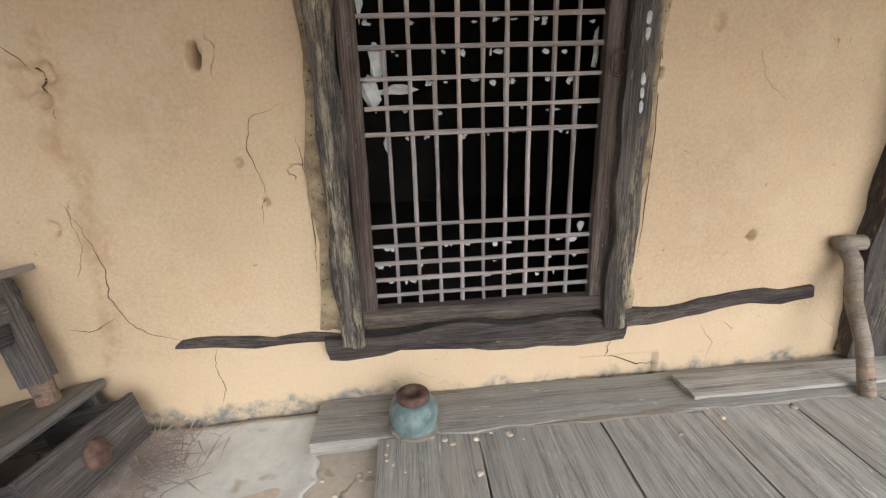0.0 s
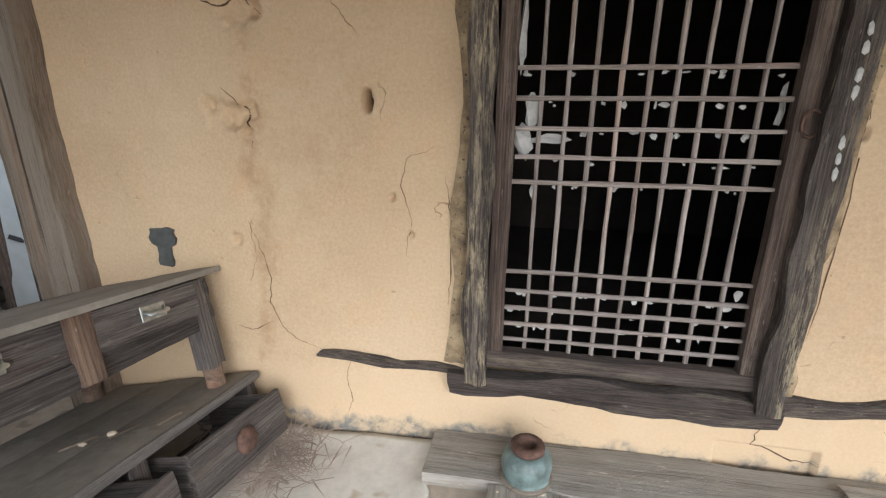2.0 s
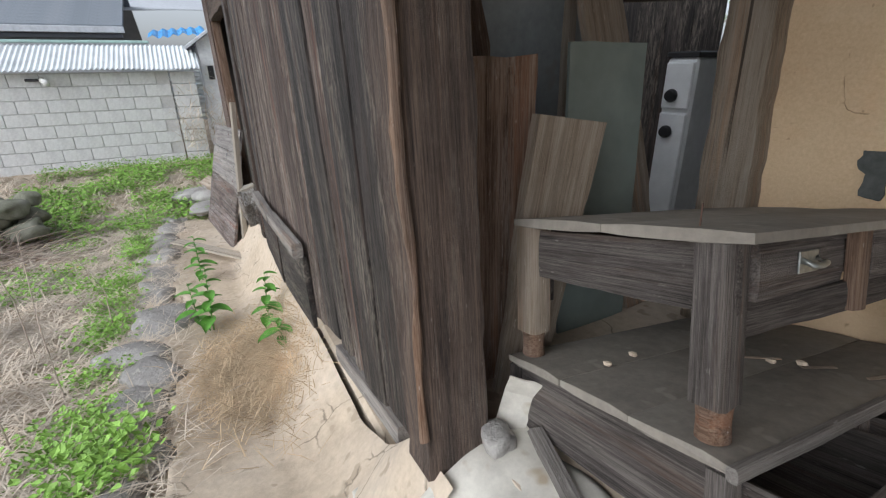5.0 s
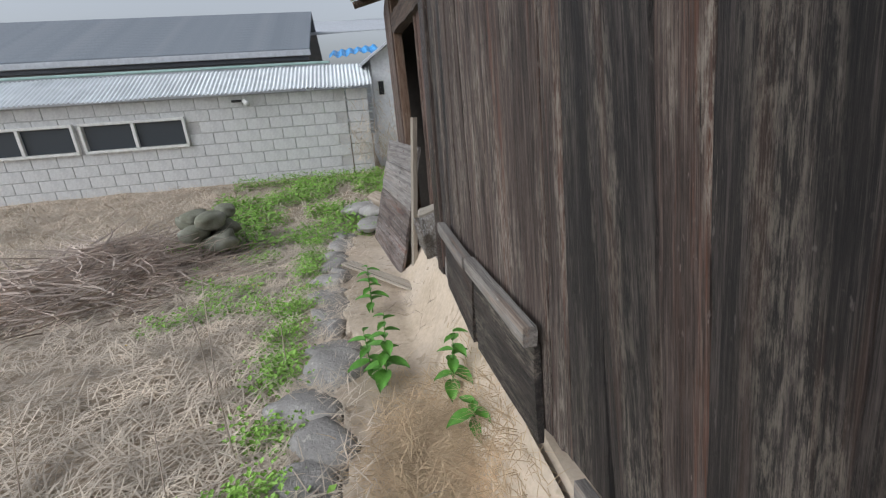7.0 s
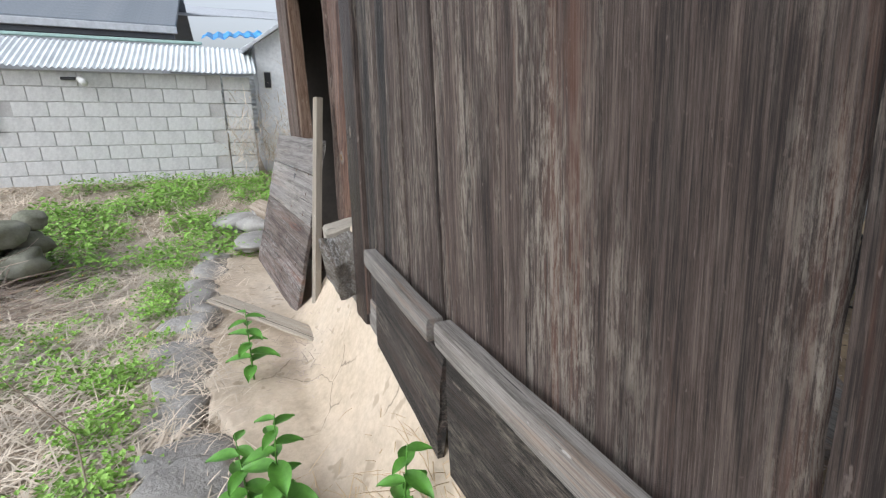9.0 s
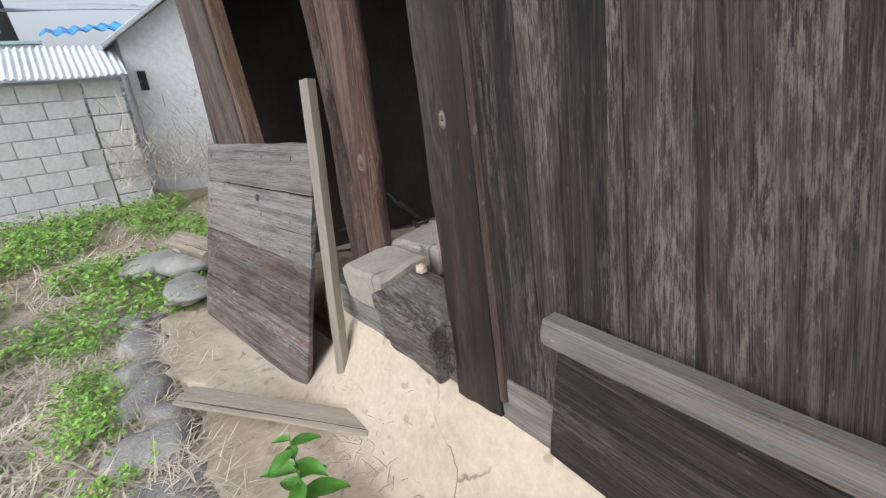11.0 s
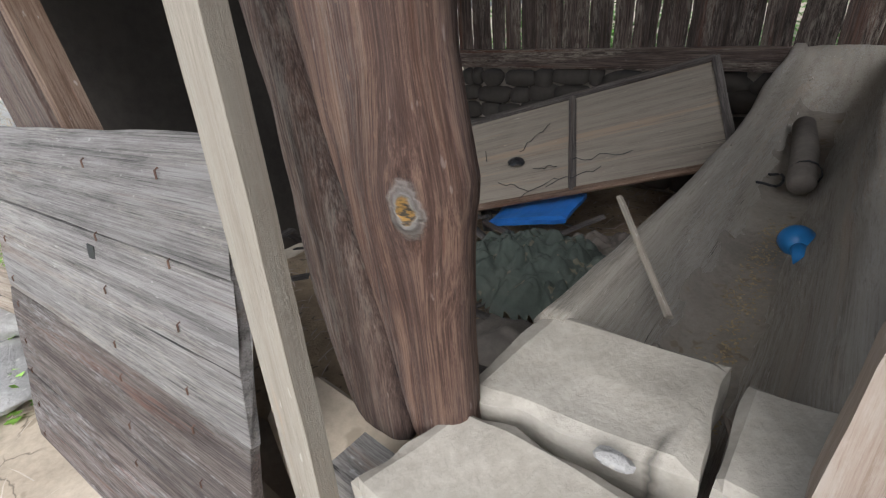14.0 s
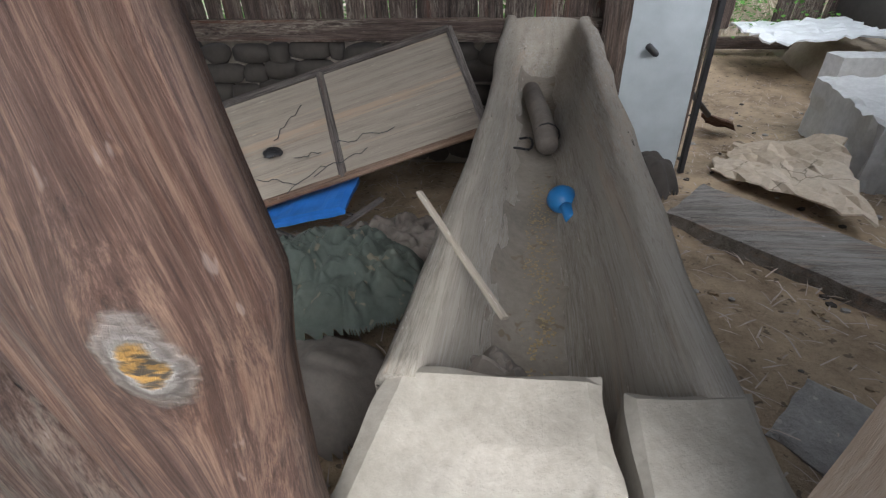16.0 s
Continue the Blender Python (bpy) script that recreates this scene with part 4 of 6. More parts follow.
for k in range(3):
    LOOSE.append(board("wood_chip", (-1.2 + 0.1 * k, 0.95 + 0.05 * k, CT + 0.004), (-1.26 + 0.12 * k, 0.88 + 0.05 * k, CT + 0.004), 0.015, 0.004, M["tan_wood"], (0, 0, 1), None, "pale wood chip on the cabinet top", "wood chip"))

TILT_STACK = Matrix.Translation((-1.61, 0.356, 0.602)) @ Matrix.Rotation(radians(-13.5), 4, "Y") @ Matrix.Rotation(radians(-7.0), 4, "X") @ Matrix.Translation((1.61, -0.356, -0.628))
for ob in (cab, desk):
    ob.matrix_basis = TILT_STACK @ ob.matrix_basis
for ob in LOOSE:
    ob.matrix_basis = TILT_STACK @ ob.matrix_basis

# ---- boards leaning in the alcove ----
whole("wall_alcove", block_bm(0.12, 1.1, 2.2, 0.004, Matrix.Translation((-2.36, 0.63, 1.3))), M["blue_plaster"], "flaking blue-grey plastered side wall of the alcove", "wall", kind="structure")
whole("wall_notice", block_bm(0.003, 0.13, 0.18, 0.001, Matrix.Translation((-2.296, 0.74, 1.8))), M["paper"], "torn old paper stuck on the blue-grey plaster", "paper")
board("leaning_board", (-1.78, 0.40, 0.40), (-1.84, 0.42, 1.43), 0.22, 0.05, M["rot_wood"], (1, -0.1, 0), None, "rotten red-brown board standing against the wall", "board", rough=0.015)
board("leaning_board", (-1.69, 0.42, 0.40), (-1.72, 0.58, 1.26), 0.17, 0.05, M["tan_wood"], (1, -0.15, 0), None, "thick pale rotten board leaning behind the desk", "board", rough=0.012, taper=1.35)
board("leaning_board", (-1.95, 0.52, 0.40), (-2.0, 0.30, 1.62), 0.26, 0.05, M["brown_post"], (1, 0, 0), None, "dark brown board leaning in the alcove", "board", rough=0.015)
board("leaning_sheet", (-1.87, 0.93, 0.40), (-1.93, 0.93, 1.475), 0.36, 0.02, M["green_board"], (1, 0, 0), None, "grey-green painted panel leaning in the alcove", "panel", rough=0.003)
board("leaning_board", (-1.90, 1.28, 0.40), (-2.08, 0.98, 1.72), 0.26, 0.04, M["tan_wood"], (1, 0.1, 0.1), None, "pale brown board leaning in the alcove", "board", rough=0.02, taper=0.8)
board("white_strip", (-2.2, 1.0, 0.4), (-2.24, 1.02, 2.2), 0.05, 0.03, M["light_wood"], (1, 0, 0), None, "pale upright lath in the alcove", "lath")
for k, (a, b, r) in enumerate((((-2.0, 0.90, 1.80), (-2.2, 1.02, 1.83), 0.075), ((-1.98, 1.06, 1.73), (-2.05, 1.36, 1.72), 0.07))):
    pts = [Vector(a).lerp(Vector(b), u) for u in (0, 0.05, 0.5, 0.95, 1)]
    whole("log", tube_bm(pts, [r * 0.8, r, r * 0.95, r, r * 0.8], 14), M["bare_end"], "short rough brown log wedged in the alcove", "log", group="logs in the alcove")
board("log_shelf", (-2.28, 1.2, 1.66), (-1.75, 1.25, 1.62), 0.1, 0.04, M["brown_post"], (0, 0, 1), None, "dark shelf board under the logs", "board")
fr = thing("white_cooker", (-2.4, 2.2, 0.0), "old white enamelled kitchen appliance with two doors", "appliance")
FM = pose(-2.41, 2.12, 0.50, 0, 0, 6)
part("body", block_bm(0.17, 0.3, 1.86, 0.012), M["enamel"], fr, m=FM)
part("upper_door", block_bm(0.155, 0.02, 0.24, 0.01), M["enamel"], fr, m=FM @ Matrix.Translation((0, -0.162, 0.79)))
part("lower_door", block_bm(0.155, 0.02, 1.5, 0.01), M["enamel"], fr, m=FM @ Matrix.Translation((0, -0.162, -0.10)))
part("top_edge", block_bm(0.18, 0.32, 0.03, 0.006), M["black"], fr, "black top edge", FM @ Matrix.Translation((0, 0, 0.945)))
for z in (0.74, 0.55):
    part("dial", lathe_bm([(0.034, 0), (0.034, 0.012), (0.026, 0.03), (0.01, 0.032)], 16), M["black"], fr, "round black knob", FM @ Matrix.Translation((-0.02, -0.174, z)) @ Matrix.Rotation(radians(90), 4, "X"))
# black planks added as a backdrop where the passage lies in darkness
dark_backing = thing("wall_dark_backing", (-2.8, 2.4, -0.4), "black plank backing added to keep the alcove background dark", "wall", kind="structure")
for k in range(4):
    x = -3.15 + 0.19 * k
    board("partition_board", (x, 2.42, -0.45), (x - 0.02, 2.42, 1.95 - 0.03 * (k % 2)), 0.185, 0.025, M["black_wood"], parent=dark_backing, rough=0.008)

# ---- plank wall of the barn ----
wall_planks = thing("wall_planks", (-3.2, 0.05, 0.0), "dark weathered upright plank wall of the barn", "wall", kind="structure")
TOP = 2.32
# each plank: its edges at half a metre's height, how far it leans per metre, its wood
UP = [(-1.60, -1.93, 0.13, 0.13, "black_wood"), (-1.93, -2.16, 0.13, 0.16, "black_wood"), (-2.17, -2.30, 0.17, 0.19, "old_wood"), (-2.30, -2.50, 0.20, 0.24, "black_wood"), (-2.535, -2.745, 0.2, 0.15, "black_wood"),
      (-2.75, -2.885, 0.15, 0.14, "old_wood"), (-2.905, -3.23, 0.14, 0.15, "old_wood"), (-3.232, -3.56, 0.15, 0.16, "old_wood"), (-3.562, -3.90, 0.16, 0.18, "old_wood"),
      (-3.935, -4.24, 0.18, 0.12, "old_wood"), (-4.245, -4.43, 0.12, 0.08, "old_wood"), (-4.435, -4.56, 0.08, 0.08, "black_wood"), (-4.565, -4.66, 0.08, 0.1, "old_wood"), (-4.665, -4.83, 0.1, 0.11, "black_wood")]
BOT = [(-4.9, 0.1), (-4.5, 0.1), (-3.85, 0.0), (-3.7, 0.02), (-2.83, 0.2), (-2.5, 0.27), (-2.0, 0.3), (-1.6, 0.38)]
for k, (a, b, la, lb, tone) in enumerate(UP):
    zb = lerp(BOT, (a + b) / 2)
    low, high = ((a - la * (z - 0.5), b - lb * (z - 0.5)) for z in (zb, TOP))
    y = 0.045 + 0.012 * wob(k, 0.5, 3)
    board("plank", (sum(low) / 2, y, zb), (sum(high) / 2, y + 0.01 * wob(k, 7.5, 3), TOP), low[0] - low[1] + 0.004, 0.035, M[tone], parent=wall_planks, rough=0.008, ends=0.03, taper=(high[0] - high[1]) / (low[0] - low[1]))
# two hatches with a rail along their lower board
for x0, x1, zl, zr in ((-2.93, -3.79, 0.55, 0.49), (-3.85, -4.57, 0.47, 0.46)):
    hatch = thing("plank_hatch", ((x0 + x1) / 2, 0.02, 0.0), "plank hatch board with a worn wooden rail", "hatch")
    board("lower_board", (x0, 0.008, (zl + lerp(BOT, x0)) / 2 - 0.06), (x1, 0.008, (zr + lerp(BOT, x1)) / 2 - 0.06), 0.40, 0.03, M["black_wood"], parent=hatch)
    board("hatch_rail", (x0, -0.028, zl), (x1, -0.028, zr), 0.075, 0.055, M["grey_wood"], parent=hatch, rough=0.004)
board("wall_sill", (-1.9, 0.09, 0.16), (-2.75, 0.09, 0.02), 0.09, 0.05, M["grey_wood"], parent=wall_planks)
board("wall_sill", (-4.3, 0.075, 0.10), (-6.0, 0.085, 0.02), 0.16, 0.12, M["grey_wood"], parent=wall_planks, rough=0.012)
whole("wall_footing", block_bm(4.9, 0.2, 0.62, 0.02, Matrix.Translation((-3.95, 0.17, -0.33))), M["cement"], "earth footing under the barn wall", "footing", kind="structure")

corner = thing("corner_post", (-1.72, 0.1, 0.37), "thick dark brown corner post of the barn", "post", kind="structure")
board("post_body", (-1.585, 0.105, 0.36), (-1.79, 0.10, 2.4), 0.19, 0.14, M["brown_post"], (1, 0, 0), corner, rough=0.012)
board("split_edge", (-1.535, 0.006, 0.5), (-1.715, 0.004, 2.3), 0.02, 0.025, M["bare_end"], (1, -0.3, 0), corner, rough=0.015)

# doorway posts
pr = thing("doorway_post", (-5.0, 0.05, 0.02), "dark stained doorway post of the barn", "post", kind="structure")
board("post_body", (-4.90, 0.04, 0.0), (-5.12, 0.05, 2.4), 0.215, 0.08, M["stained"], parent=pr, rough=0.008)
board("post_strip", (-4.785, 0.03, 0.08), (-4.99, 0.03, 2.4), 0.03, 0.05, M["old_wood"], parent=pr, rough=0.006)
board("jamb", (-5.13, 0.17, 0.33), (-5.205, 0.17, 2.4), 0.22, 0.06, M["jamb"], parent=pr, rough=0.012)
pk = thing("doorway_post", (-5.8, 0.13, 0.25), "reddish brown split doorway post with a bulging knot", "post", kind="structure")


POST_R = [(0.26, -5.682), (0.45, -5.682), (0.62, -5.680), (0.69, -5.672), (0.76, -5.660), (0.84, -5.674), (0.93, -5.686), (1.1, -5.687), (2.4, -5.762)]
POST_L = [(0.26, -5.822), (0.45, -5.858), (0.6, -5.885), (0.76, -5.919), (0.85, -5.937), (1.06, -5.974), (2.4, -6.2)]
SIDE_L = [(0.18, -5.98), (0.25, -6.015), (0.48, -6.055), (0.66, -6.045), (0.85, -6.03), (1.06, -6.06), (2.4, -6.28)]


def split_post(z0, z1, left, right, front, bulge, m):
    """A split timber between two uneven edges, rounded towards them."""
    bm = bmesh.new()
    rows = []
    us = (0, 0.03, 0.1, 0.2, 0.3, 0.4, 0.5, 0.6, 0.7, 0.8, 0.88, 0.95, 0.985, 1)
    for i in range(81):
        z = z0 + (z1 - z0) * i / 80
        xr = lerp(right, z) + 0.004 * wob(z, 1, 0, 9)
        xl = lerp(left, z) + 0.005 * wob(z, 5, 0, 7)
        row = []
        for u in us:
            x = xl + (xr - xl) * u
            y = front + 0.02 * abs(2 * u - 1) ** 6 - 0.006 * math.sin(math.pi * u) + 0.004 * wob(x, z * 0.2, 2, 40) - bulge * math.exp(-(((z - 0.745) / 0.06) ** 2 + ((x + 5.745) / 0.04) ** 2))
            row.append(bm.verts.new((x, y, z)))
        row += [bm.verts.new((xr - 0.006, front + 0.065, z)), bm.verts.new((xl + 0.004, front + 0.065, z))]
        rows.append(row)
    n = len(rows[0])
    for r, s in zip(rows, rows[1:]):
        for j in range(n):
            bm.faces.new((r[j], r[(j + 1) % n], s[(j + 1) % n], s[j]))
    bm.faces.new(rows[0][::-1])
    bm.faces.new(rows[-1])
    bmesh.ops.recalc_face_normals(bm, faces=bm.faces)
    bm.transform(m.inverted())
    return bm


m = span((-5.75, 0.15, 0.26), (-5.75, 0.15, 2.4), (0, -1, 0))
part("post_body", split_post(0.26, 2.4, POST_L, POST_R, 0.125, 0.014, m), M["knot_post"], pk, m=m, smooth=True)
part("split_side", split_post(0.2, 2.4, SIDE_L, [(z, x - 0.009) for z, x in POST_L], 0.118, 0.0, m), M["red_wood"], pk, m=m, smooth=True)
strut = board("door_strut", (-5.83, -0.11, -0.42), (-5.95, 0.02, 1.10), 0.062, 0.05, M["light_wood"], (0.25, -1, -0.1), None, "pale square lumber strut propped against the doorway", "strut", rough=0.003)
pl = thing("doorway_post", (-7.8, 0.1, -0.4), "reddish brown outer doorway post of the barn", "post", kind="structure")
board("post_body", (-7.37, 0.10, -0.5), (-8.17, 0.10, 2.4), 0.74, 0.1, M["red_wood"], parent=pl, rough=0.012)
board("jamb", (-6.95, 0.12, -0.5), (-7.75, 0.12, 2.4), 0.09, 0.1, M["bare_end"], parent=pl, rough=0.004)
board("lintel", (-4.8, 0.12, 2.05), (-8.1, 0.12, 2.08), 0.2, 0.12, M["brown_post"], parent=pl, rough=0.02)

# plank door that has come off and leans against the opening
fallen = thing("fallen_door", (-6.85, -0.25, -0.45), "detached horizontal-board plank door leaning on the doorway", "door")
A, B = Vector((-7.74, -0.08, 0.72)), Vector((-6.12, 0.075, 0.81))
C, D = Vector((-7.69, -0.41, -0.56)), Vector((-6.09, -0.21, -0.53))
rows = [(0.0, 0.195, "silver", 0.0), (0.2, 0.468, "silver", 0.0), (0.472, 0.748, "worn_door", 0.02), (0.752, 1.0, "worn_door", 0.03)]
for a, b, tone, dx in rows:
    mid_l, mid_r = A.lerp(C, (a + b) / 2), B.lerp(D, (a + b) / 2)
    board("door_board", mid_l, mid_r - Vector((dx, 0, 0)), (b - a) * (A - C).length - 0.003, 0.03, M[tone], (0, -1, 0.25), fallen, rough=0.004, ends=0.02, taper=(B - D).length / (A - C).length)
part("latch_slot", block_bm(0.045, 0.004, 0.04, 0), M["black"], fallen, "square latch slot", pose(-6.80, -0.075, 0.455, -12, 0, 6))
for u in (0.06, 0.62, 0.86):
    for v in (0.05, 0.19, 0.3, 0.42, 0.5, 0.62, 0.72, 0.84, 0.95):
        p = A.lerp(C, v).lerp(B.lerp(D, v), u)
        part("nail", tube_bm([p + Vector((0, -0.014, 0)), p + Vector((0, -0.022, -0.004)), p + Vector((0, -0.024, -0.022))], 0.0025, 5), M["rust"], fallen)
board("fallen_plank", (-6.35, -0.78, -0.375), (-5.48, -0.14, -0.385), 0.15, 0.022, M["light_wood"], (0, 0.1, 1), None, "grey plank lying on the cement apron", "plank", rough=0.008)

# ---- barn shell ----
def slat_wall(name, label, p0, p1, z0, z1, face, gaps, parent_kind="structure"):
    w = thing(name, p0, label, "wall", kind=parent_kind)
    p0, p1 = Vector(p0), Vector(p1)
    L, r, u, k = (p1 - p0).length, random.Random(len(gaps) + 3), 0.0, 0
    while u < L:
        wd = r.uniform(0.14, 0.24)
        mid = u + wd / 2
        if not any(a < mid < b for a, b in gaps) and mid < L:
            c = p0.lerp(p1, mid / L)
            tilt = r.uniform(-0.02, 0.02)
            d = (p1 - p0).normalized() * tilt
            board("slat", (c.x, c.y, z0), (c.x + d.x, c.y + d.y, z1), wd - r.choice((0.001, 0.002, 0.006, 0.016, 0.03)), 0.025, M["old_wood"], face, w, rough=0.012)
        u += wd
        k += 1
    return w


slat_wall("wall_back", "dark gappy slat wall at the back of the barn", (-8.4, 3.6, 0), (-4.3, 3.6, 0), 0.5, 2.3, (0, -1, 0), [])
slat_wall("wall_return", "dark slat wall turning off behind the trough", (-4.3, 3.6, 0), (-4.3, 7.0, 0), -0.5, 1.5, (-1, 0, 0), [(1.2, 1.9)])
slat_wall("wall_rear", "broken slat wall with an opening at the rear", (-4.3, 7.0, 0), (-1.6, 7.0, 0), 0.0, 1.0, (0, -1, 0), [(1.0, 1.86)])
# near-black colour stands in for the darkness at the barn's left end
whole("wall_end", block_bm(0.1, 3.5, 3.0, 0.004, Matrix.Translation((-8.45, 1.85, 0.9))), M["gloom_dark"], "plain end wall of the barn, darkness put into its colour", "wall", kind="structure")
board("wall_beam_back", (-8.4, 3.55, 0.52), (-4.9, 3.55, 0.50), 0.15, 0.1, M["old_wood"], label="dark horizontal beam on the stone base", category="beam", kind="structure")
board("wall_beam_rear", (-4.3, 6.95, -0.07), (-1.6, 6.95, -0.09), 0.14, 0.1, M["brown_post"], label="dark horizontal beam below the rear opening", category="beam", kind="structure")
board("barn_post", (-4.93, 3.5, -0.5), (-4.95, 3.5, 2.4), 0.17, 0.15, M["brown_post"], label="dark post behind the trough", category="post", kind="structure", rough=0.012)
# the passage's darkness is put into this wall's colour
whole("wall_passage", block_bm(0.12, 5.6, 2.2, 0.004, Matrix.Translation((-1.72, 4.3, 1.2))), M["gloom_dark"], "passage wall, darkness put into its colour", "wall", kind="structure")
base = thing("stone_base", (-6.6, 3.65, -0.5), "rough stone and mud base of the back wall", "stone base", kind="structure")
part("mud_core", block_bm(3.6, 0.2, 1.0, 0.02), M["bed"], base, m=Matrix.Translation((-6.6, 3.72, -0.05)))
rnd = random.Random(21)
for row in range(6):
    x = -8.35
    while x < -4.95:
        w = rnd.uniform(0.1, 0.42)
        # stones take the near-black colour so that they hardly stand out
        part("stone", rock_bm(w * 0.55, rnd.uniform(0.05, 0.1), 0.085, rnd.random() * 50, 2), M["gloom_dark"], base, m=pose(x + w / 2, 3.62, -0.42 + row * 0.155 + rnd.uniform(-0.02, 0.02)), smooth=True)
        x += w

# roof: rafters, sheathing and a corrugated edge
def corrugated(x0, x1, y0, y1, z0, z1, pitch=0.08, amp=0.012):
    n = int((x1 - x0) / pitch * 6)
    return surface_bm(x0, x1, 0, 1, n, 2, lambda x, v: (x, y0 + (y1 - y0) * v, z0 + (z1 - z0) * v + amp * math.sin(2 * math.pi * x / pitch)))


def shade_eave_z(y):
    return 2.5 + (y + 0.36) * 0.24


roof = thing("roof", (-3, 3, 2.4), "low eaves roof of old boards and corrugated sheet", "roof", kind="structure")
# roof left open, out of view, over the rear stall to let daylight in
for x0, x1, v in ((-8.75, -4.3, 1.0), (-4.3, -1.9, 0.2), (-1.9, 3.0, 1.0)):
    part("roof_sheet", thicken(corrugated(x0, x1, -0.36, -0.36 + 2.26 * v, 2.5, 2.5 + 0.6 * v), (0, 0, 0.004)), M["tin"], roof)
part("roof_sheet", thicken(corrugated(-8.75, -4.3, 1.9, 3.95, 3.1, 2.52), (0, 0, 0.004)), M["tin"], roof)
part("roof_sheet", thicken(corrugated(-1.9, 3.0, 1.9, 3.95, 3.1, 2.52), (0, 0, 0.004)), M["tin"], roof)
for x0, x1, y1 in ((-8.6, -4.3, 1.9), (-4.3, -1.9, 0.08), (-1.9, 2.95, 1.9)):
    part("sheathing", thicken(surface_bm(x0, x1, -0.3, y1, 20, 6, lambda x, y: (x, y, 2.475 + (y + 0.36) * 0.265)), (0, 0, 0.015)), M["brown_post"], roof)
for x0, x1 in ((-8.6, -4.35), (-1.85, 2.95)):
    part("sheathing", thicken(surface_bm(x0, x1, 1.9, 3.9, 20, 6, lambda x, y: (x, y, 3.07 - (y - 1.9) * 0.283)), (0, 0, 0.015)), M["brown_post"], roof)
# unseen deep eave added over the porch to shade the mud wall and desk
part("roof_sheet", thicken(corrugated(-1.3, 3.0, -1.25, -0.37, shade_eave_z(-1.25), shade_eave_z(-0.37)), (0, 0, 0.004)), M["tin"], roof)
part("sheathing", thicken(surface_bm(-1.3, 2.95, -1.2, -0.31, 20, 4, lambda x, y: (x, y, shade_eave_z(y) - 0.03)), (0, 0, 0.012)), M["brown_post"], roof)
for k in range(17):
    x = -8.6 + 0.7 * k
    part("rafter", tube_bm([(x, -0.33, 2.42), (x, 1.85, 3.0)], [0.045, 0.05], 8), M["brown_post"], roof)
whole("gable", thicken(surface_bm(0, 1, 0, 1, 6, 6, lambda u, v: (-8.5, 0.1 + 3.6 * u, 2.3 + v * (0.75 - abs(u - 0.5) * 1.0))), (0.03, 0, 0)), M["old_wood"], "dark boarded gable of the barn", "wall", kind="structure")
whole("gable", thicken(surface_bm(0, 1, 0, 1, 6, 6, lambda u, v: (2.75, 1.4 + 3.2 * u, 0.3 + v * (2.7 - abs(u - 0.4) * 1.0))), (0.03, 0, 0)), M["mud"], "tan mud gable end of the house", "wall", kind="structure")

# ---- trough ----
trough = thing("log_trough", (-5.43, 1.9, -0.45), "long hewn wooden log feeding trough, dusty and worn", "trough")
RIM_L = [(0.42, 0.40), (0.9, 0.375), (1.4, 0.38), (2.2, 0.42), (3.0, 0.55), (3.4, 0.61)]
RIM_R = [(0.42, 0.40), (0.8, 0.40), (1.3, 0.45), (2.1, 0.55), (3.0, 0.59), (3.4, 0.60)]
BED = [(0.44, 0.06), (1.0, 0.06), (1.5, 0.10), (2.0, 0.14), (2.8, 0.2), (3.15, 0.28), (3.3, 0.45), (3.36, 0.56)]


def trough_body():
    bm = bmesh.new()
    rows = []
    for i in range(75):
        y = 0.42 + 2.99 * i / 74
        c = -5.435 + 0.015 * (y - 0.4)
        w = 0.285 + 0.012 * wob(y, 0, 1, 2) - 0.02 * math.exp(-((y - 2.0) / 0.6) ** 2)
        rl, rr, b = lerp(RIM_L, y) + 0.012 * wob(y, 3, 0, 3), lerp(RIM_R, y) + 0.012 * wob(y, 9, 0, 3), lerp(BED, y)
        tl, tr = 0.075 + 0.015 * wob(y, 5, 0, 4), 0.085 + 0.015 * wob(y, 7, 0, 4)
        if y > 3.36:
            b = min(rl, rr)
        pts = [(-w, rl - 0.03), (-w + 0.02, rl), (-w + tl - 0.015, rl), (-w + tl, rl - 0.02)]
        for k in range(1, 12):
            u = k / 12
            xx = (-w + tl) + (2 * w - tl - tr) * u
            s = abs(2 * u - 1) ** 3.2
            top = rl if u < 0.5 else rr
            pts.append((xx, b + (top - 0.02 - b) * s))
        pts += [(w - tr, rr - 0.02), (w - tr + 0.015, rr), (w - 0.02, rr), (w, rr - 0.03), (w - 0.01, 0.1), (w - 0.05, -0.2), (0.1, -0.42), (-0.1, -0.42), (-w + 0.05, -0.2), (-w + 0.01, 0.1)]
        rows.append([bm.verts.new((c + x + 0.006 * wob(x * 9, y * 6, z * 9), y + 0.01 * wob(x * 5, z * 5, i), z + 0.006 * wob(x * 14, y * 9, 3))) for x, z in pts])
    n = len(rows[0])
    for r, s in zip(rows, rows[1:]):
        for j in range(n):
            bm.faces.new((r[j], s[j], s[(j + 1) % n], r[(j + 1) % n]))
    bm.faces.new(rows[-1])
    bm.faces.new(rows[0][::-1])
    bmesh.ops.recalc_face_normals(bm, faces=bm.faces)
    m = span((-5.43, 0.4, 0.2), (-5.43, 3.4, 0.2), (0, 0, 1))
    bm.transform(m.inverted())
    return bm, m


bm, m = trough_body()
part("trough_body", bm, M["trough"], trough, m=m, smooth=True)


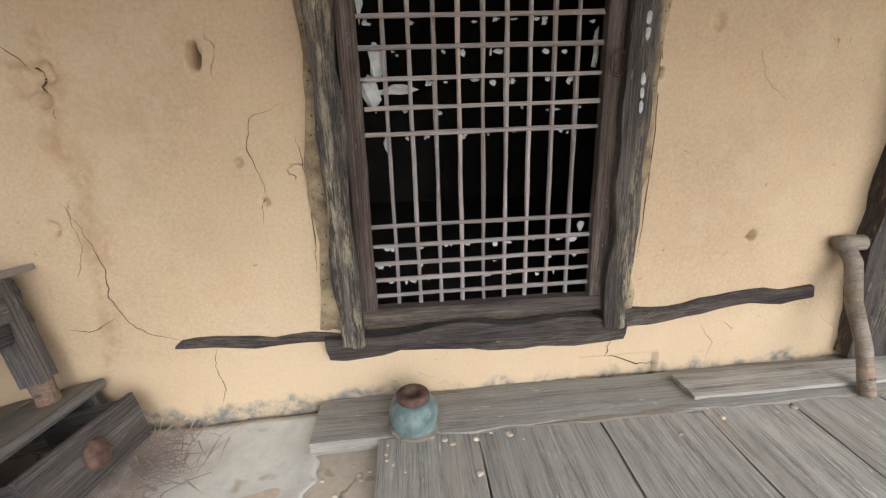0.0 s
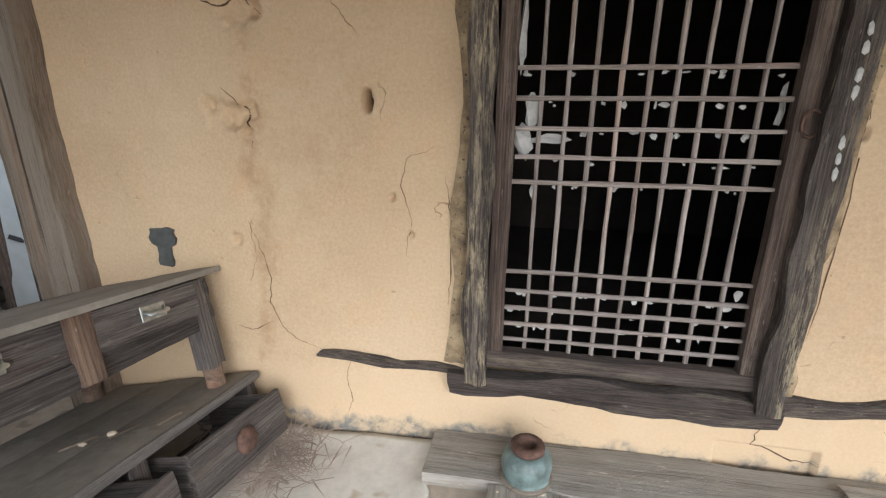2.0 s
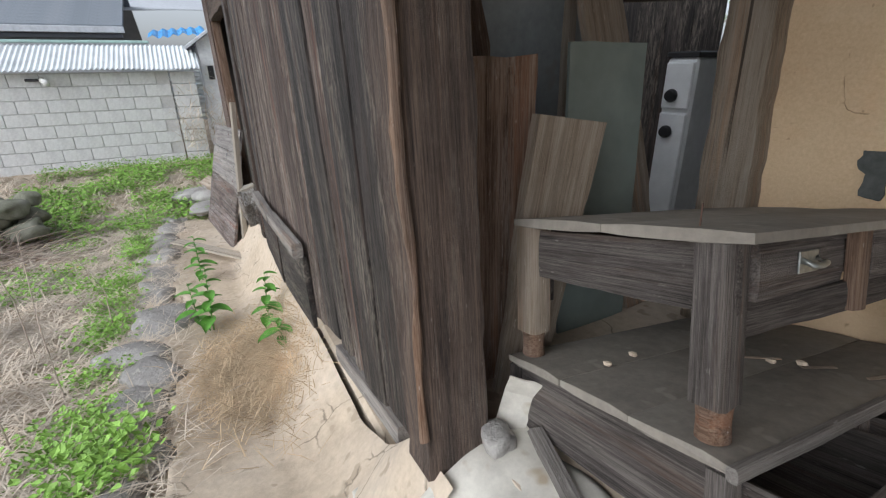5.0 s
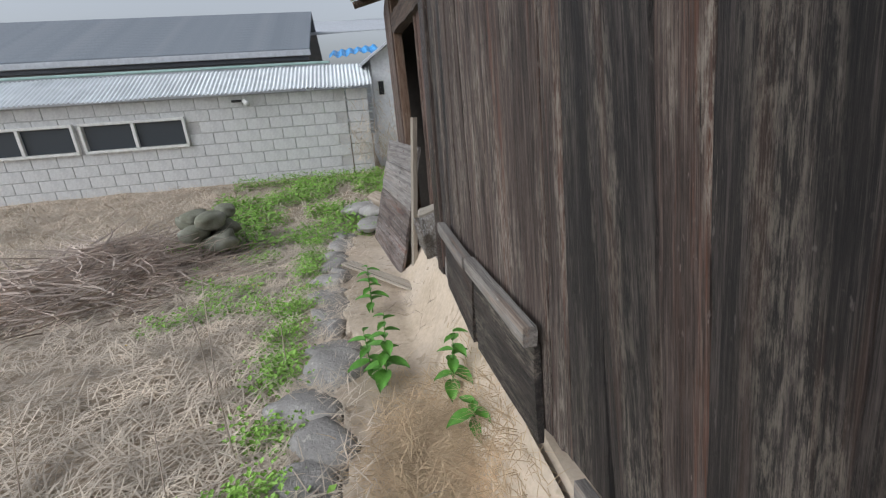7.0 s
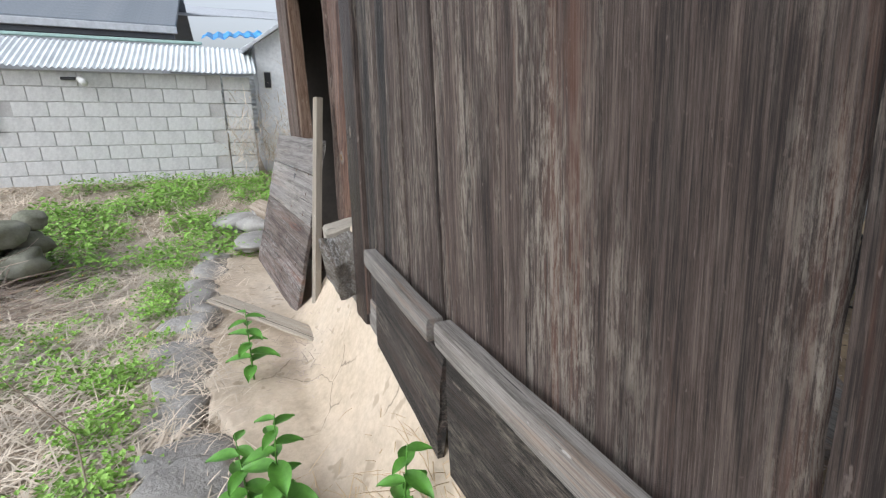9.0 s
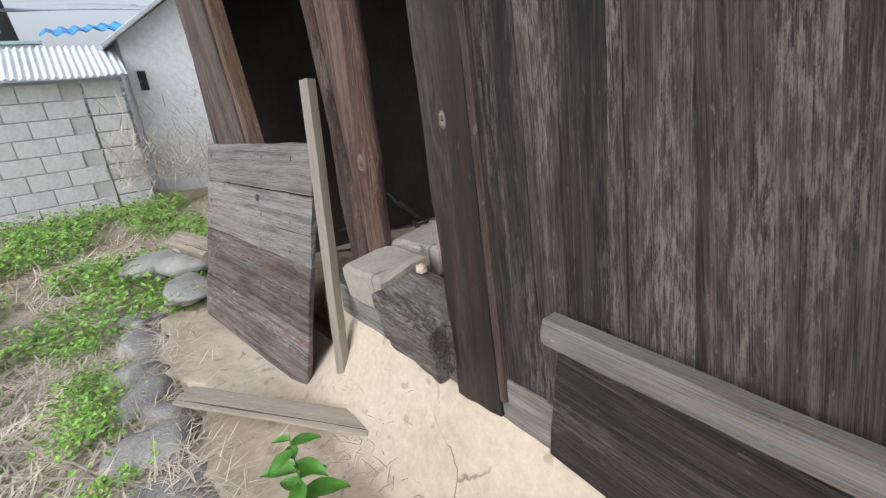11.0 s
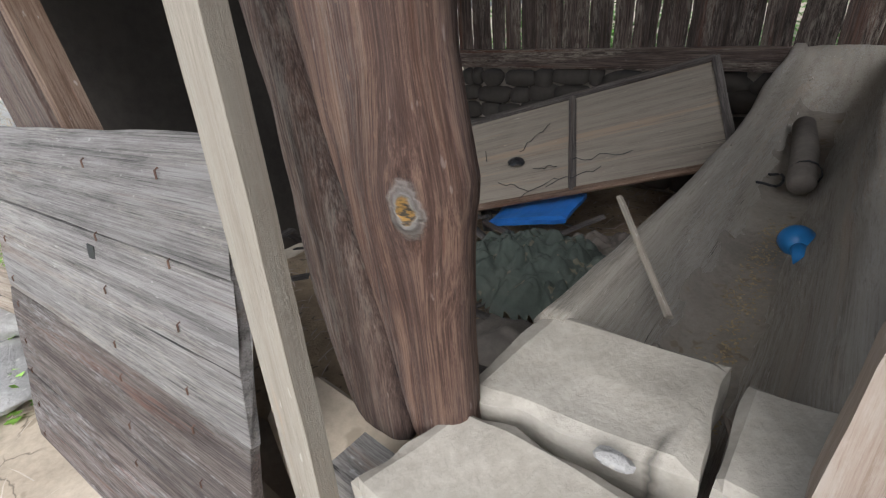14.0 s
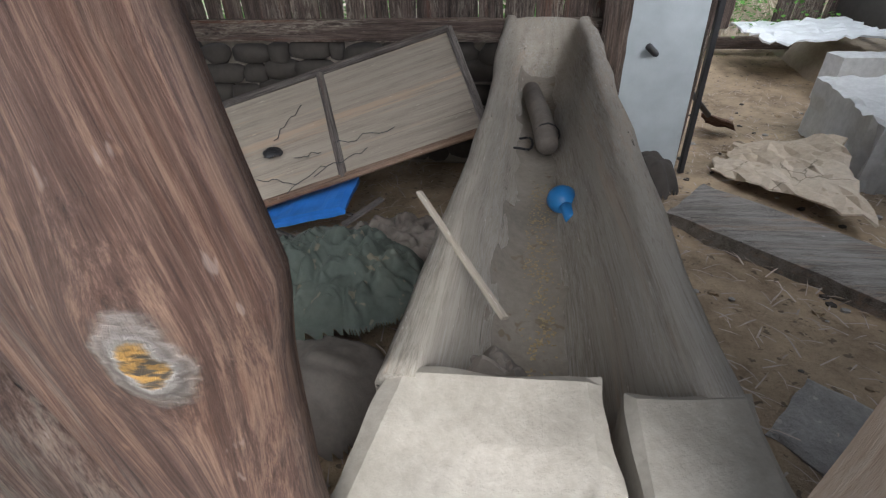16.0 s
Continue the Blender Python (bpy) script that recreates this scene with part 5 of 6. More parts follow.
def hewn(name, corners, depth, material, parent, label="", category="", rough=0.012, n=14):
    """A hewn block below four top corners (back left, back right, front right, front left)."""
    a, b, c, d = [Vector(p) for p in corners]

    def f(u, v):
        p = a.lerp(b, u).lerp(d.lerp(c, u), v)
        e = min(u, 1 - u, v, 1 - v)
        p.z += rough * wob(p.x, p.y, 1, 9) - (0.012 if e < 0.001 else 0)
        if e < 0.001:
            p.x += rough * 1.2 * wob(p.y, p.z, 4, 14)
            p.y += rough * 1.2 * wob(p.x, p.z, 8, 14)
        return p
    bm = thicken(surface_bm(0, 1, 0, 1, n, n, f), depth)
    bmesh.ops.subdivide_edges(bm, edges=[e for e in bm.edges if abs((e.verts[0].co - e.verts[1].co).z) > 0.05], cuts=3)
    for vtx in bm.verts:
        vtx.co += Vector((wob(vtx.co.x, vtx.co.z, 2, 16), wob(vtx.co.y, vtx.co.z, 6, 16), 0)) * rough * 0.7
    mid = (a + b + c + d) / 4
    bm.transform(Matrix.Translation(-mid))
    if parent:
        return part(name, bm, material, parent, label, Matrix.Translation(mid))
    return whole(name, bm, material, label, category, Matrix.Translation(mid))


hewn("front_lip", [(-5.69, 0.445, 0.40), (-5.365, 0.455, 0.41), (-5.355, 0.205, 0.405), (-5.73, 0.19, 0.36)], (0, 0, -0.11), M["dust_wood"], trough, rough=0.010)
hewn("front_lip", [(-5.335, 0.435, 0.40), (-5.155, 0.455, 0.41), (-5.16, 0.215, 0.40), (-5.34, 0.215, 0.395)], (0, 0, -0.11), M["dust_wood"], trough, rough=0.008)
hewn("step_block", [(-5.71, 0.17, 0.355), (-5.345, 0.14, 0.405), (-5.34, -0.085, 0.362), (-5.82, -0.03, 0.27)], (0.0, 0.02, -0.15), M["dust_wood"], None, "weathered hewn block with a white chipped end before the trough", "block")
hewn("step_block", [(-5.325, 0.13, 0.375), (-5.04, 0.12, 0.33), (-5.02, -0.10, 0.28), (-5.345, -0.14, 0.335)], (0.02, 0.03, -0.19), M["hewn_end"], None, "split rough timber block before the trough", "block", rough=0.02)
for k, (x, y, z, r) in enumerate(((-5.58, 0.06, 0.14, 0.06), (-5.2, 0.08, 0.09, 0.075), (-5.08, 0.07, 0.07, 0.06), (-5.4, 0.1, 0.15, 0.06), (-5.7, 0.16, 0.14, 0.07))):
    whole("wedge_stone", rock_bm(r, r * 0.9, r * 0.7, k + 7, 2), M["rock"], "grey stone wedged under the trough block", "stone", pose(x, y, z), "stones under the trough", smooth=True)
whole("stone_chip", rock_bm(0.028, 0.012, 0.01, 3.3, 2), M["rock"], "pale stone chip lying on the trough block", "stone", pose(-5.45, 0.178, 0.395))
whole("stone_chip", rock_bm(0.02, 0.02, 0.02, 6.1, 1), M["cement"], "pale stone chip lying on the trough block", "stone", pose(-5.26, 0.06, 0.39))

whole("trough_dirt", surface_bm(0.47, 3.1, -1, 1, 60, 14, lambda y, u: (-5.43 + 0.015 * (y - 0.4) + 0.185 * u, y, lerp(BED, y) + 0.012 + 0.14 * abs(u) ** 3.4 + 0.012 * wob(y, u, 3, 7))), M["bed"], "dark dirt and dust lining the trough bed", "dirt", kind="stuff", smooth=True)

funnel = thing("blue_funnel", (-5.34, 1.52, 0.13), "bright blue plastic funnel lying in the trough", "funnel")
fm = Matrix.Translation((-5.345, 1.56, 0.165)) @ Matrix.Rotation(radians(14), 4, "Z") @ Matrix.Rotation(radians(97), 4, "X")
part("bowl", lathe_bm([(0.048, -0.02), (0.056, 0.0), (0.05, 0.03), (0.026, 0.062)], 20), M["blue_plastic"], funnel, m=fm, smooth=True)
part("spout", lathe_bm([(0.026, 0.06), (0.022, 0.075), (0.024, 0.14), (0.018, 0.141)], 16), M["blue_plastic"], funnel, m=fm, smooth=True)
roll = thing("rolled_sheet", (-5.4, 2.3, 0.2), "grey rolled sheet tied with string in the trough", "roll")
part("roll", tube_bm([(-5.385, 1.98, 0.215), (-5.39, 2.0, 0.22), (-5.42, 2.35, 0.25), (-5.47, 2.75, 0.28)], [0.045, 0.052, 0.055, 0.05], 16), M["grey_cloth"], roll, smooth=True)
part("string", tube_bm([(-5.39 + 0.058 * math.cos(a), 2.1, 0.228 + 0.058 * math.sin(a)) for a in [k * 0.5236 for k in range(13)]], 0.004, 5), M["black"], roll)
whole("wire_loop", tube_bm([(-5.53 + 0.075 * math.cos(a), 2.06 + 0.09 * math.sin(a), 0.2 + 0.01 * math.sin(3 * a)) for a in [k * 0.31 for k in range(21)]], 0.006, 6), M["black"], "dark loop of wire lying in the trough", "wire")
whole("cord", tube_bm([(-5.42 + 0.23 * u, 0.62 + 0.06 * math.sin(9 * u), 0.09 + 0.01 * math.sin(5 * u)) for u in [k / 14 for k in range(15)]], 0.007, 6), M["twig"], "dark dusty cord at the trough's end", "cord")
board("split_stick", (-5.75, 0.95, 0.455), (-5.52, 0.70, 0.29), 0.02, 0.014, M["light_wood"], (0.5, 0, 1), None, "pale split stick leaning on the trough rim", "stick", rough=0.003)


def heap_bm(cx, cy, sx, sy, z0, h, seed, n=44, sharp=7.0):
    def f(u, v):
        r = math.hypot(u, v)
        e = max(0.0, 1 - r ** 2)
        x, y = cx + sx * u, cy + sy * v
        fold = abs(wob(x, y, seed, sharp)) * 0.42 + abs(wob(x, y, seed + 3, sharp * 2.3)) * 0.16
        return (x + 0.04 * wob(x, y, seed + 5, 8), y + 0.04 * wob(x, y, seed + 8, 8), z0 + h * e ** 0.5 * (0.55 + fold) if e > 0 else z0)
    return surface_bm(-1, 1, -1, 1, n, n, f, lambda u, v: math.hypot(u, v) < 1.0)


whole("crumpled_rag", heap_bm(-5.52, 0.60, 0.12, 0.13, 0.09, 0.19, 4, 30, 14), M["grey_cloth"], "crumpled dusty rag at the trough's end", "rag", smooth=False)
whole("crumpled_cloth", heap_bm(-6.34, 1.56, 0.46, 0.36, -0.34, 0.34, 11, 110, 10), M["cloth"], "crumpled dark green dusty cloth heap", "cloth", smooth=True)
whole("sack", heap_bm(-6.22, 1.05, 0.34, 0.26, -0.5, 0.32, 23, 40, 3), M["grey_cloth"], "slumped grey-brown sack under the cloth", "sack", smooth=True)
whole("sack", heap_bm(-6.12, 1.98, 0.42, 0.36, -0.5, 0.36, 31, 80, 8), M["grey_cloth"], "crumpled grey-brown sheeting beside the trough", "sack", smooth=True)
hewn("blue_crate_lid", [(-7.0, 2.32, -0.27), (-6.45, 2.35, -0.13), (-6.42, 2.0, -0.16), (-6.95, 1.98, -0.30)], (0, 0, -0.03), M["blue_tin"], None, "blue plastic sheet half buried in rubbish", "plastic sheet", 0.01)
rnd = random.Random(8)
for k in range(40):
    x, y = rnd.uniform(-8.0, -6.4), rnd.uniform(0.7, 2.3)
    a, L = rnd.uniform(0, 3.14), rnd.uniform(0.2, 0.7)
    z = -0.44 + rnd.uniform(0, 0.22)
    board("scrap_wood", (x, y, z), (x + L * math.cos(a), y + L * math.sin(a) * 0.6, z + rnd.uniform(-0.05, 0.12)), rnd.uniform(0.03, 0.09), 0.015, M["desk"], (0, 0.2, 1), None, "dusty scrap of wood in the barn rubbish", "scrap wood", group="scrap wood in the barn")

# sliding door panel leaning over the rubbish
BL, BR = Vector((-7.27, 1.96, -0.31)), Vector((-5.70, 2.48, 0.12))
TR = Vector((-6.0, 3.05, 0.57))
TL = BL + (TR - BR)
pan = thing("sliding_door_panel", BL, "dusty old sliding door panel leaning on the stone base", "door panel")
nrm = (BR - BL).cross(TR - BR)
mid0, mid1 = (BL + TL) / 2, (BR + TR) / 2
board("panel_sheet", mid0, mid1, (TL - BL).length, 0.012, M["panel"], nrm, pan, rough=0.002)
up = nrm.normalized() * 0.014
for a, b in ((BL, BR), (TL, TR), (BL, TL), (BR, TR), (BL.lerp(BR, 0.5), TL.lerp(TR, 0.5))):
    board("frame_bar", a + up, b + up, 0.045, 0.025, M["bare_end"] if a is BL and b is BR else M["desk"], nrm, pan, rough=0.003)
for k in range(7):
    p = BL.lerp(BR, rnd.uniform(0.1, 0.5)) + (TL - BL) * rnd.uniform(0.05, 0.5) + up * 1.3
    q = p + (BR - BL) * rnd.uniform(-0.2, 0.25) + (TL - BL) * rnd.uniform(-0.15, 0.25) + up * 0.5
    bends = [p.lerp(q, k / 8) + up * rnd.uniform(0.1, 0.9) + (TL - BL) * rnd.uniform(-0.025, 0.025) for k in range(9)]
    whole("vine", tube_bm(bends, 0.0024, 5), M["black"], "dry dark vine lying over the door panel", "vine", group="vines on the door panel")
whole("torn_hole", heap_bm(-6.95, 2.32, 0.05, 0.07, 0.0, 0.05, 3, 14, 30), M["black"], "dark crumpled dead leaf on the door panel", "leaf")

# right side of the barn
hewn("timber_slab", [(-4.29, 3.0, -0.36), (-3.40, 2.0, -0.36), (-3.72, 1.66, -0.38), (-4.6, 2.6, -0.38)], (0, 0, -0.12), M["grey_wood"], None, "heavy grey timber slab on the barn floor", "timber", 0.01)
hewn("broken_slab", [(-4.39, 1.33, -0.41), (-4.0, 1.05, -0.41), (-4.3, 0.75, -0.43), (-4.63, 1.07, -0.43)], (0, 0, -0.06), M["rock"], None, "broken grey cement slab on the barn floor", "slab", 0.01)
hewn("hide_sheet", [(-3.8, 3.85, -0.38), (-3.3, 3.5, -0.16), (-3.55, 2.5, -0.33), (-4.13, 3.35, -0.39)], (0, 0, -0.012), M["cement"], None, "stiff curling tan vinyl scrap on the floor", "vinyl scrap", 0.05)
hewn("concrete_block", [(-3.05, 4.45, 0.03), (-2.3, 4.4, 0.05), (-2.5, 3.0, -0.02), (-3.25, 3.2, -0.02)], (0, 0, -0.46), M["block"], None, "broken concrete block with peeling white paint", "concrete block", 0.04)
hewn("white_sheet", [(-3.1, 6.6, 0.2), (-1.9, 6.6, 0.25), (-1.9, 5.6, 0.2), (-3.0, 5.7, 0.12)], (0, 0, -0.02), M["enamel"], None, "crumpled white plastic sheet by the rear wall", "plastic sheet", 0.06)
hewn("brick", [(-2.5, 5.5, 0.05), (-1.9, 5.5, 0.05), (-1.9, 5.2, 0.05), (-2.5, 5.2, 0.05)], (0, 0, -0.45), M["block"], None, "grey concrete block under the plastic sheet", "concrete block", 0.01)
fd = thing("cabinet_door", (-4.55, 3.5, -0.48), "pale blue-white metal door leaning by the post", "metal door")
board("door_leaf", (-4.62, 3.42, -0.46), (-4.65, 3.5, 1.5), 0.52, 0.03, M["metal_door"], (0, -1, 0), fd, rough=0.001)
board("dark_edge", (-4.31, 3.41, -0.46), (-4.32, 3.49, 1.5), 0.035, 0.05, M["black"], (0, -1, 0), fd, rough=0.001)
shovel = thing("shovel", (-3.9, 4.2, -0.45), "old shovel with a dark handle propped by the wall", "shovel")
part("shaft", tube_bm([(-4.72, 3.38, 0.42), (-4.3, 3.8, 0.08), (-3.95, 4.15, -0.24)], 0.022, 10), M["black"], shovel, smooth=True)
hewn("blade", [(-3.98, 4.28, -0.24), (-3.8, 4.12, -0.26), (-3.62, 4.32, -0.40), (-3.82, 4.5, -0.40)], (0, 0, -0.01), M["rust"], shovel, rough=0.02)
whole("dark_sack", heap_bm(-4.62, 3.15, 0.22, 0.2, -0.5, 0.4, 14, 30, 4), M["gloom_dark"], "near-black sack beside the trough", "sack", smooth=True)
for k in range(150):
    x, y = rnd.uniform(-4.9, -2.4), rnd.uniform(0.6, 5.5)
    r = rnd.uniform(0.006, 0.028)
    whole("debris", rock_bm(r, r * 0.8, r * 0.6, k * 1.3, 1), M[rnd.choice(("gloom_dark", "rock", "barn_soil", "gloom_dark"))], "small lump of debris on the barn floor", "debris", pose(x, y, ground_z(x, y) + 0.035), "debris on the barn floor")


# ---- plants and litter ----
def blades_bm(count, place, length, width, flat, seed):
    """Many thin bent blades in one mesh."""
    r, bm = random.Random(seed), bmesh.new()
    for _ in range(count):
        x, y, z = place(r)
        a, L, w = r.uniform(0, 6.283), r.uniform(*length), width * r.uniform(0.6, 1.4)
        rise = r.uniform(*flat)
        d = Vector((math.cos(a) * math.cos(rise), math.sin(a) * math.cos(rise), math.sin(rise)))
        s = Vector((-math.sin(a), math.cos(a), 0)) * w
        p = Vector((x, y, z))
        q = p + d * L * 0.5 + Vector((0, 0, L * 0.06))
        e = p + d * L + Vector((r.uniform(-0.2, 0.2), r.uniform(-0.2, 0.2), 0)) * L * 0.3
        v = [bm.verts.new(c) for c in (p - s, p + s, q + s, q - s, e)]
        bm.faces.new(v[:4])
        bm.faces.new((v[3], v[2], v[4]))
    return bm


def yard(x0, x1, y0, y1, lift=0.01):
    def f(r):
        x, y = r.uniform(x0, x1), r.uniform(y0, y1)
        return x, y, ground_z(x, y) + lift
    return f


def patchy(x0, x1, y0, y1, thresh, scale, seed, lift=0.01, edge=None):
    def f(r):
        for _ in range(60):
            x, y = r.uniform(x0, x1), r.uniform(y0, y1)
            if wob(x, y, seed, scale) > thresh and (edge is None or edge(x, y)):
                break
        return x, y, ground_z(x, y) + lift
    return f


whole("dead_grass", blades_bm(26000, lambda r: (lambda x, y: (x, y, ground_z(x, y) + r.uniform(0.0, 0.05)))(r.uniform(-9, -2.0), -0.95 - 4.2 * r.random() ** 1.4), (0.08, 0.35), 0.0034, (-0.05, 0.25), 3), M["grey_straw"], "matted grey-brown dead grass over the yard", "dead grass", kind="stuff")
whole("dead_grass", blades_bm(14000, yard(-12.8, -8, -8, 0.5), (0.1, 0.4), 0.004, (-0.05, 0.5), 4), M["grey_straw"], "matted grey-brown dead grass over the far yard", "dead grass", kind="stuff")
whole("dead_grass", blades_bm(7000, yard(-8.5, -1.0, -11, -4.5), (0.1, 0.4), 0.004, (-0.05, 0.3), 5), M["straw"], "matted straw over the open yard", "dead grass", kind="stuff")
whole("straw_litter", blades_bm(5200, lambda r: (lambda x, y: (x, y, apron(x, y)[2] + r.uniform(0, 0.04)))(r.gauss(-3.35, 0.32), min(0.0, r.gauss(-0.32, 0.16))), (0.05, 0.22), 0.0018, (-0.1, 0.4), 6), M["straw"], "loose straw on the cement apron", "straw", kind="stuff")
whole("dead_grass", blades_bm(3600, lambda r: (lambda x, y: (x, y, max(ground_z(x, y), apron(x, y)[2]) + r.uniform(0.02, 0.09)))(r.uniform(-8, -2.4), -0.93 + r.gauss(0, 0.13)), (0.06, 0.26), 0.0022, (-0.15, 0.3), 14), M["grey_straw"], "dead grass fallen over the edging stones", "dead grass", kind="stuff")
whole("dead_grass", blades_bm(3000, lambda r: (lambda x, y: (x, y, ground_z(x, y) + 0.01))(r.uniform(-4.6, -1.2), r.uniform(7.2, 10)), (0.15, 0.6), 0.005, (0.1, 1.3), 15), M["grey_straw"], "pale dead grass outside the rear opening", "dead grass", kind="stuff")
whole("straw_litter", blades_bm(260, lambda r: (lambda x, y: (x, y, apron(x, y)[2] + 0.01))(r.gauss(-5.5, 0.25), r.gauss(-0.32, 0.13)), (0.03, 0.12), 0.0018, (-0.1, 0.4), 7), M["twig"], "dark dry leaf litter on the cement apron", "litter", kind="stuff")
whole("trough_chaff", blades_bm(1500, lambda r: (lambda y: (-5.41 + r.gauss(0, 0.07), y, lerp(BED, y) + 0.012))(r.uniform(0.62, 1.75)), (0.006, 0.016), 0.003, (-0.1, 0.3), 8), M["chaff"], "spilled grain and chaff in the trough", "chaff", kind="stuff")
whole("barn_litter", blades_bm(5200, lambda r: (lambda x, y: (x, y, ground_z(x, y) + 0.045))(r.uniform(-8.2, -2.4), r.uniform(0.5, 6)), (0.03, 0.16), 0.003, (-0.1, 0.3), 9), M["twig"], "dry twigs and straw on the barn floor", "litter", kind="stuff")
whole("straw_litter", blades_bm(520, lambda r: (r.gauss(-0.80, 0.10), r.gauss(1.16, 0.09), 0.43 + r.uniform(0, 0.02)), (0.03, 0.16), 0.002, (-0.1, 0.2), 10), M["twig"], "dry straw bits by the lower drawer", "straw", kind="stuff")


def leaves_bm(count, place, size, seed, tall=0.15):
    """Small folded leaves at random heights over their places."""
    r, bm = random.Random(seed), bmesh.new()
    for _ in range(count):
        x, y, z = place(r)
        p = Vector((x, y, z + tall * r.random() ** 1.5))
        a, t = r.uniform(0, 6.283), r.uniform(-0.3, 0.9)
        s = r.uniform(0.5, 1.3) * size
        d = Vector((math.cos(a) * math.cos(t), math.sin(a) * math.cos(t), math.sin(t))) * s
        w = Vector((-math.sin(a), math.cos(a), r.uniform(-0.3, 0.3))) * s * 0.35
        k = Vector((0, 0, -0.12 * s))
        v = [bm.verts.new(c) for c in (p, p + d * 0.5 + w, p + d + k, p + d * 0.5 - w, p + d * 0.5 + k)]
        bm.faces.new((v[0], v[4], v[1]))
        bm.faces.new((v[1], v[4], v[2]))
        bm.faces.new((v[0], v[3], v[4]))
        bm.faces.new((v[3], v[2], v[4]))
    return bm


def along(r):
    x = r.uniform(-8, -2.5)
    y = -1.22 + 0.18 * wob(x, 0, 3, 1.5) + r.gauss(0, 0.11)
    return x, y, ground_z(x, y)


whole("weeds", leaves_bm(9000, lambda r: next(p for p in iter(lambda: along(r), None) if wob(p[0], 0, 21, 2.3) > -0.05 or r.random() < 0.08), 0.035, 1, 0.14), M["weed"], "low bright green weeds along the stones", "weeds", kind="stuff")
whole("weeds", leaves_bm(16000, patchy(-12.6, -8.0, -3.2, 0.2, -0.12, 0.9, 2), 0.06, 2, 0.2), M["weed"], "bright green weed patch in the far yard", "weeds", kind="stuff")
whole("weeds", leaves_bm(2500, patchy(-9, -5.5, -2.6, -1.2, 0.2, 1.3, 5), 0.04, 3, 0.1), M["weed"], "scattered green weeds in the dead grass", "weeds", kind="stuff")
whole("weeds", leaves_bm(700, lambda r: (r.gauss(-2.85, 0.14), r.gauss(-1.02, 0.1), ground_z(-2.85, -1.0)), 0.05, 4, 0.22), M["weed"], "bushy green weed beside the cement apron", "weeds", kind="stuff")
whole("weeds", leaves_bm(500, lambda r: (r.uniform(-3.2, -1.9), r.uniform(6.2, 8.8), 0.1), 0.07, 5, 0.3), M["leaf"], "green weeds outside the rear opening", "weeds", kind="stuff")
whole("yellow_flowers", leaves_bm(60, patchy(-11, -5, -2.4, -0.9, 0.1, 1.0, 6, 0.1), 0.022, 6, 0.1), plain("yellow_petals", (0.75, 0.5, 0.03), 0.6), "tiny yellow flowers among the weeds", "flowers", kind="stuff")


def tall_plant(x, y, z, h, seed, leafs, bend=(0.06, 0.02)):
    p = thing("tall_weed", (x, y, z), "tall green weed with pointed drooping leaves", "plant", "tall weeds by the barn")
    r = random.Random(seed)
    pts = [Vector((x + bend[0] * u ** 2 + 0.01 * math.sin(5 * u), y + bend[1] * u, z + h * u)) for u in [k / 8 for k in range(9)]]
    part("stem", tube_bm(pts, [0.006 - 0.0045 * k / 8 for k in range(9)], 6), M["leaf"], p, smooth=True)
    for k in range(leafs):
        u = 0.2 + 0.8 * k / leafs
        c = Vector((x + bend[0] * u ** 2 + 0.01 * math.sin(5 * u), y + bend[1] * u, z + h * u))
        a = k * 2.4 + r.uniform(-0.4, 0.4)
        L = r.uniform(0.10, 0.16) * (1.25 - 0.75 * u)
        bm = surface_bm(0, 1, -1, 1, 6, 4, lambda s, t: (L * s, 0.30 * L * t * math.sin(math.pi * min(1, s * 0.93 + 0.05)) ** 0.8, -0.55 * L * s * s + 0.12 * L * abs(t)))
        part("leaf", bm, M["leaf"], p, m=Matrix.Translation(c) @ Matrix.Rotation(a, 4, "Z") @ Matrix.Rotation(radians(-20), 4, "Y"), smooth=True)


tall_plant(-4.12, -0.52, -0.40, 0.52, 1, 16, (0.02, 0.03))
tall_plant(-4.22, -0.60, -0.40, 0.34, 2, 10, (-0.06, -0.03))
tall_plant(-3.80, -0.16, -0.30, 0.42, 3, 12, (0.0, 0.03))
tall_plant(-5.22, -0.56, -0.44, 0.46, 4, 13, (0.03, 0.0))
tall_plant(-3.45, -0.12, -0.25, 0.20, 5, 6, (0.05, 0.0))
rnd = random.Random(17)
for k in range(7):
    x, y = rnd.uniform(-4.8, -2.7), rnd.uniform(-2.2, -1.15)
    z, h = ground_z(x, y), rnd.uniform(0.5, 1.1)
    whole("dead_stalk", tube_bm([(x, y, z), (x + 0.05, y + 0.03, z + h * 0.5), (x + rnd.uniform(-0.15, 0.2), y + rnd.uniform(-0.1, 0.1), z + h)], [0.005, 0.003, 0.0015], 5), M["twig"], "thin dead weed stalk standing in the yard", "stalk", group="dead stalks in the yard")

# stones along the apron
rnd = random.Random(31)
x = -2.6
while x > -8.4:
    s = rnd.uniform(0.15, 0.27)
    y = -0.93 + 0.12 * wob(x, 0, 5, 1.6) + rnd.uniform(-0.06, 0.06)
    whole("edge_stone", rock_bm(s, s * rnd.uniform(0.6, 0.9), s * rnd.uniform(0.35, 0.55), x * 3, 3), M["rock"], "grey flat stone edging the cement apron", "stone", pose(x, y, ground_z(x, y) + 0.01, rnd.uniform(-14, 14), rnd.uniform(-14, 14), rnd.uniform(0, 180)), "stones along the apron", smooth=True)
    x -= s * rnd.uniform(1.3, 1.7)
whole("apron_stone", rock_bm(0.05, 0.045, 0.04, 2.2, 3), M["rock"], "rounded grey stone at the foot of the corner post", "stone", pose(-1.50, 0.21, 0.435), smooth=True)
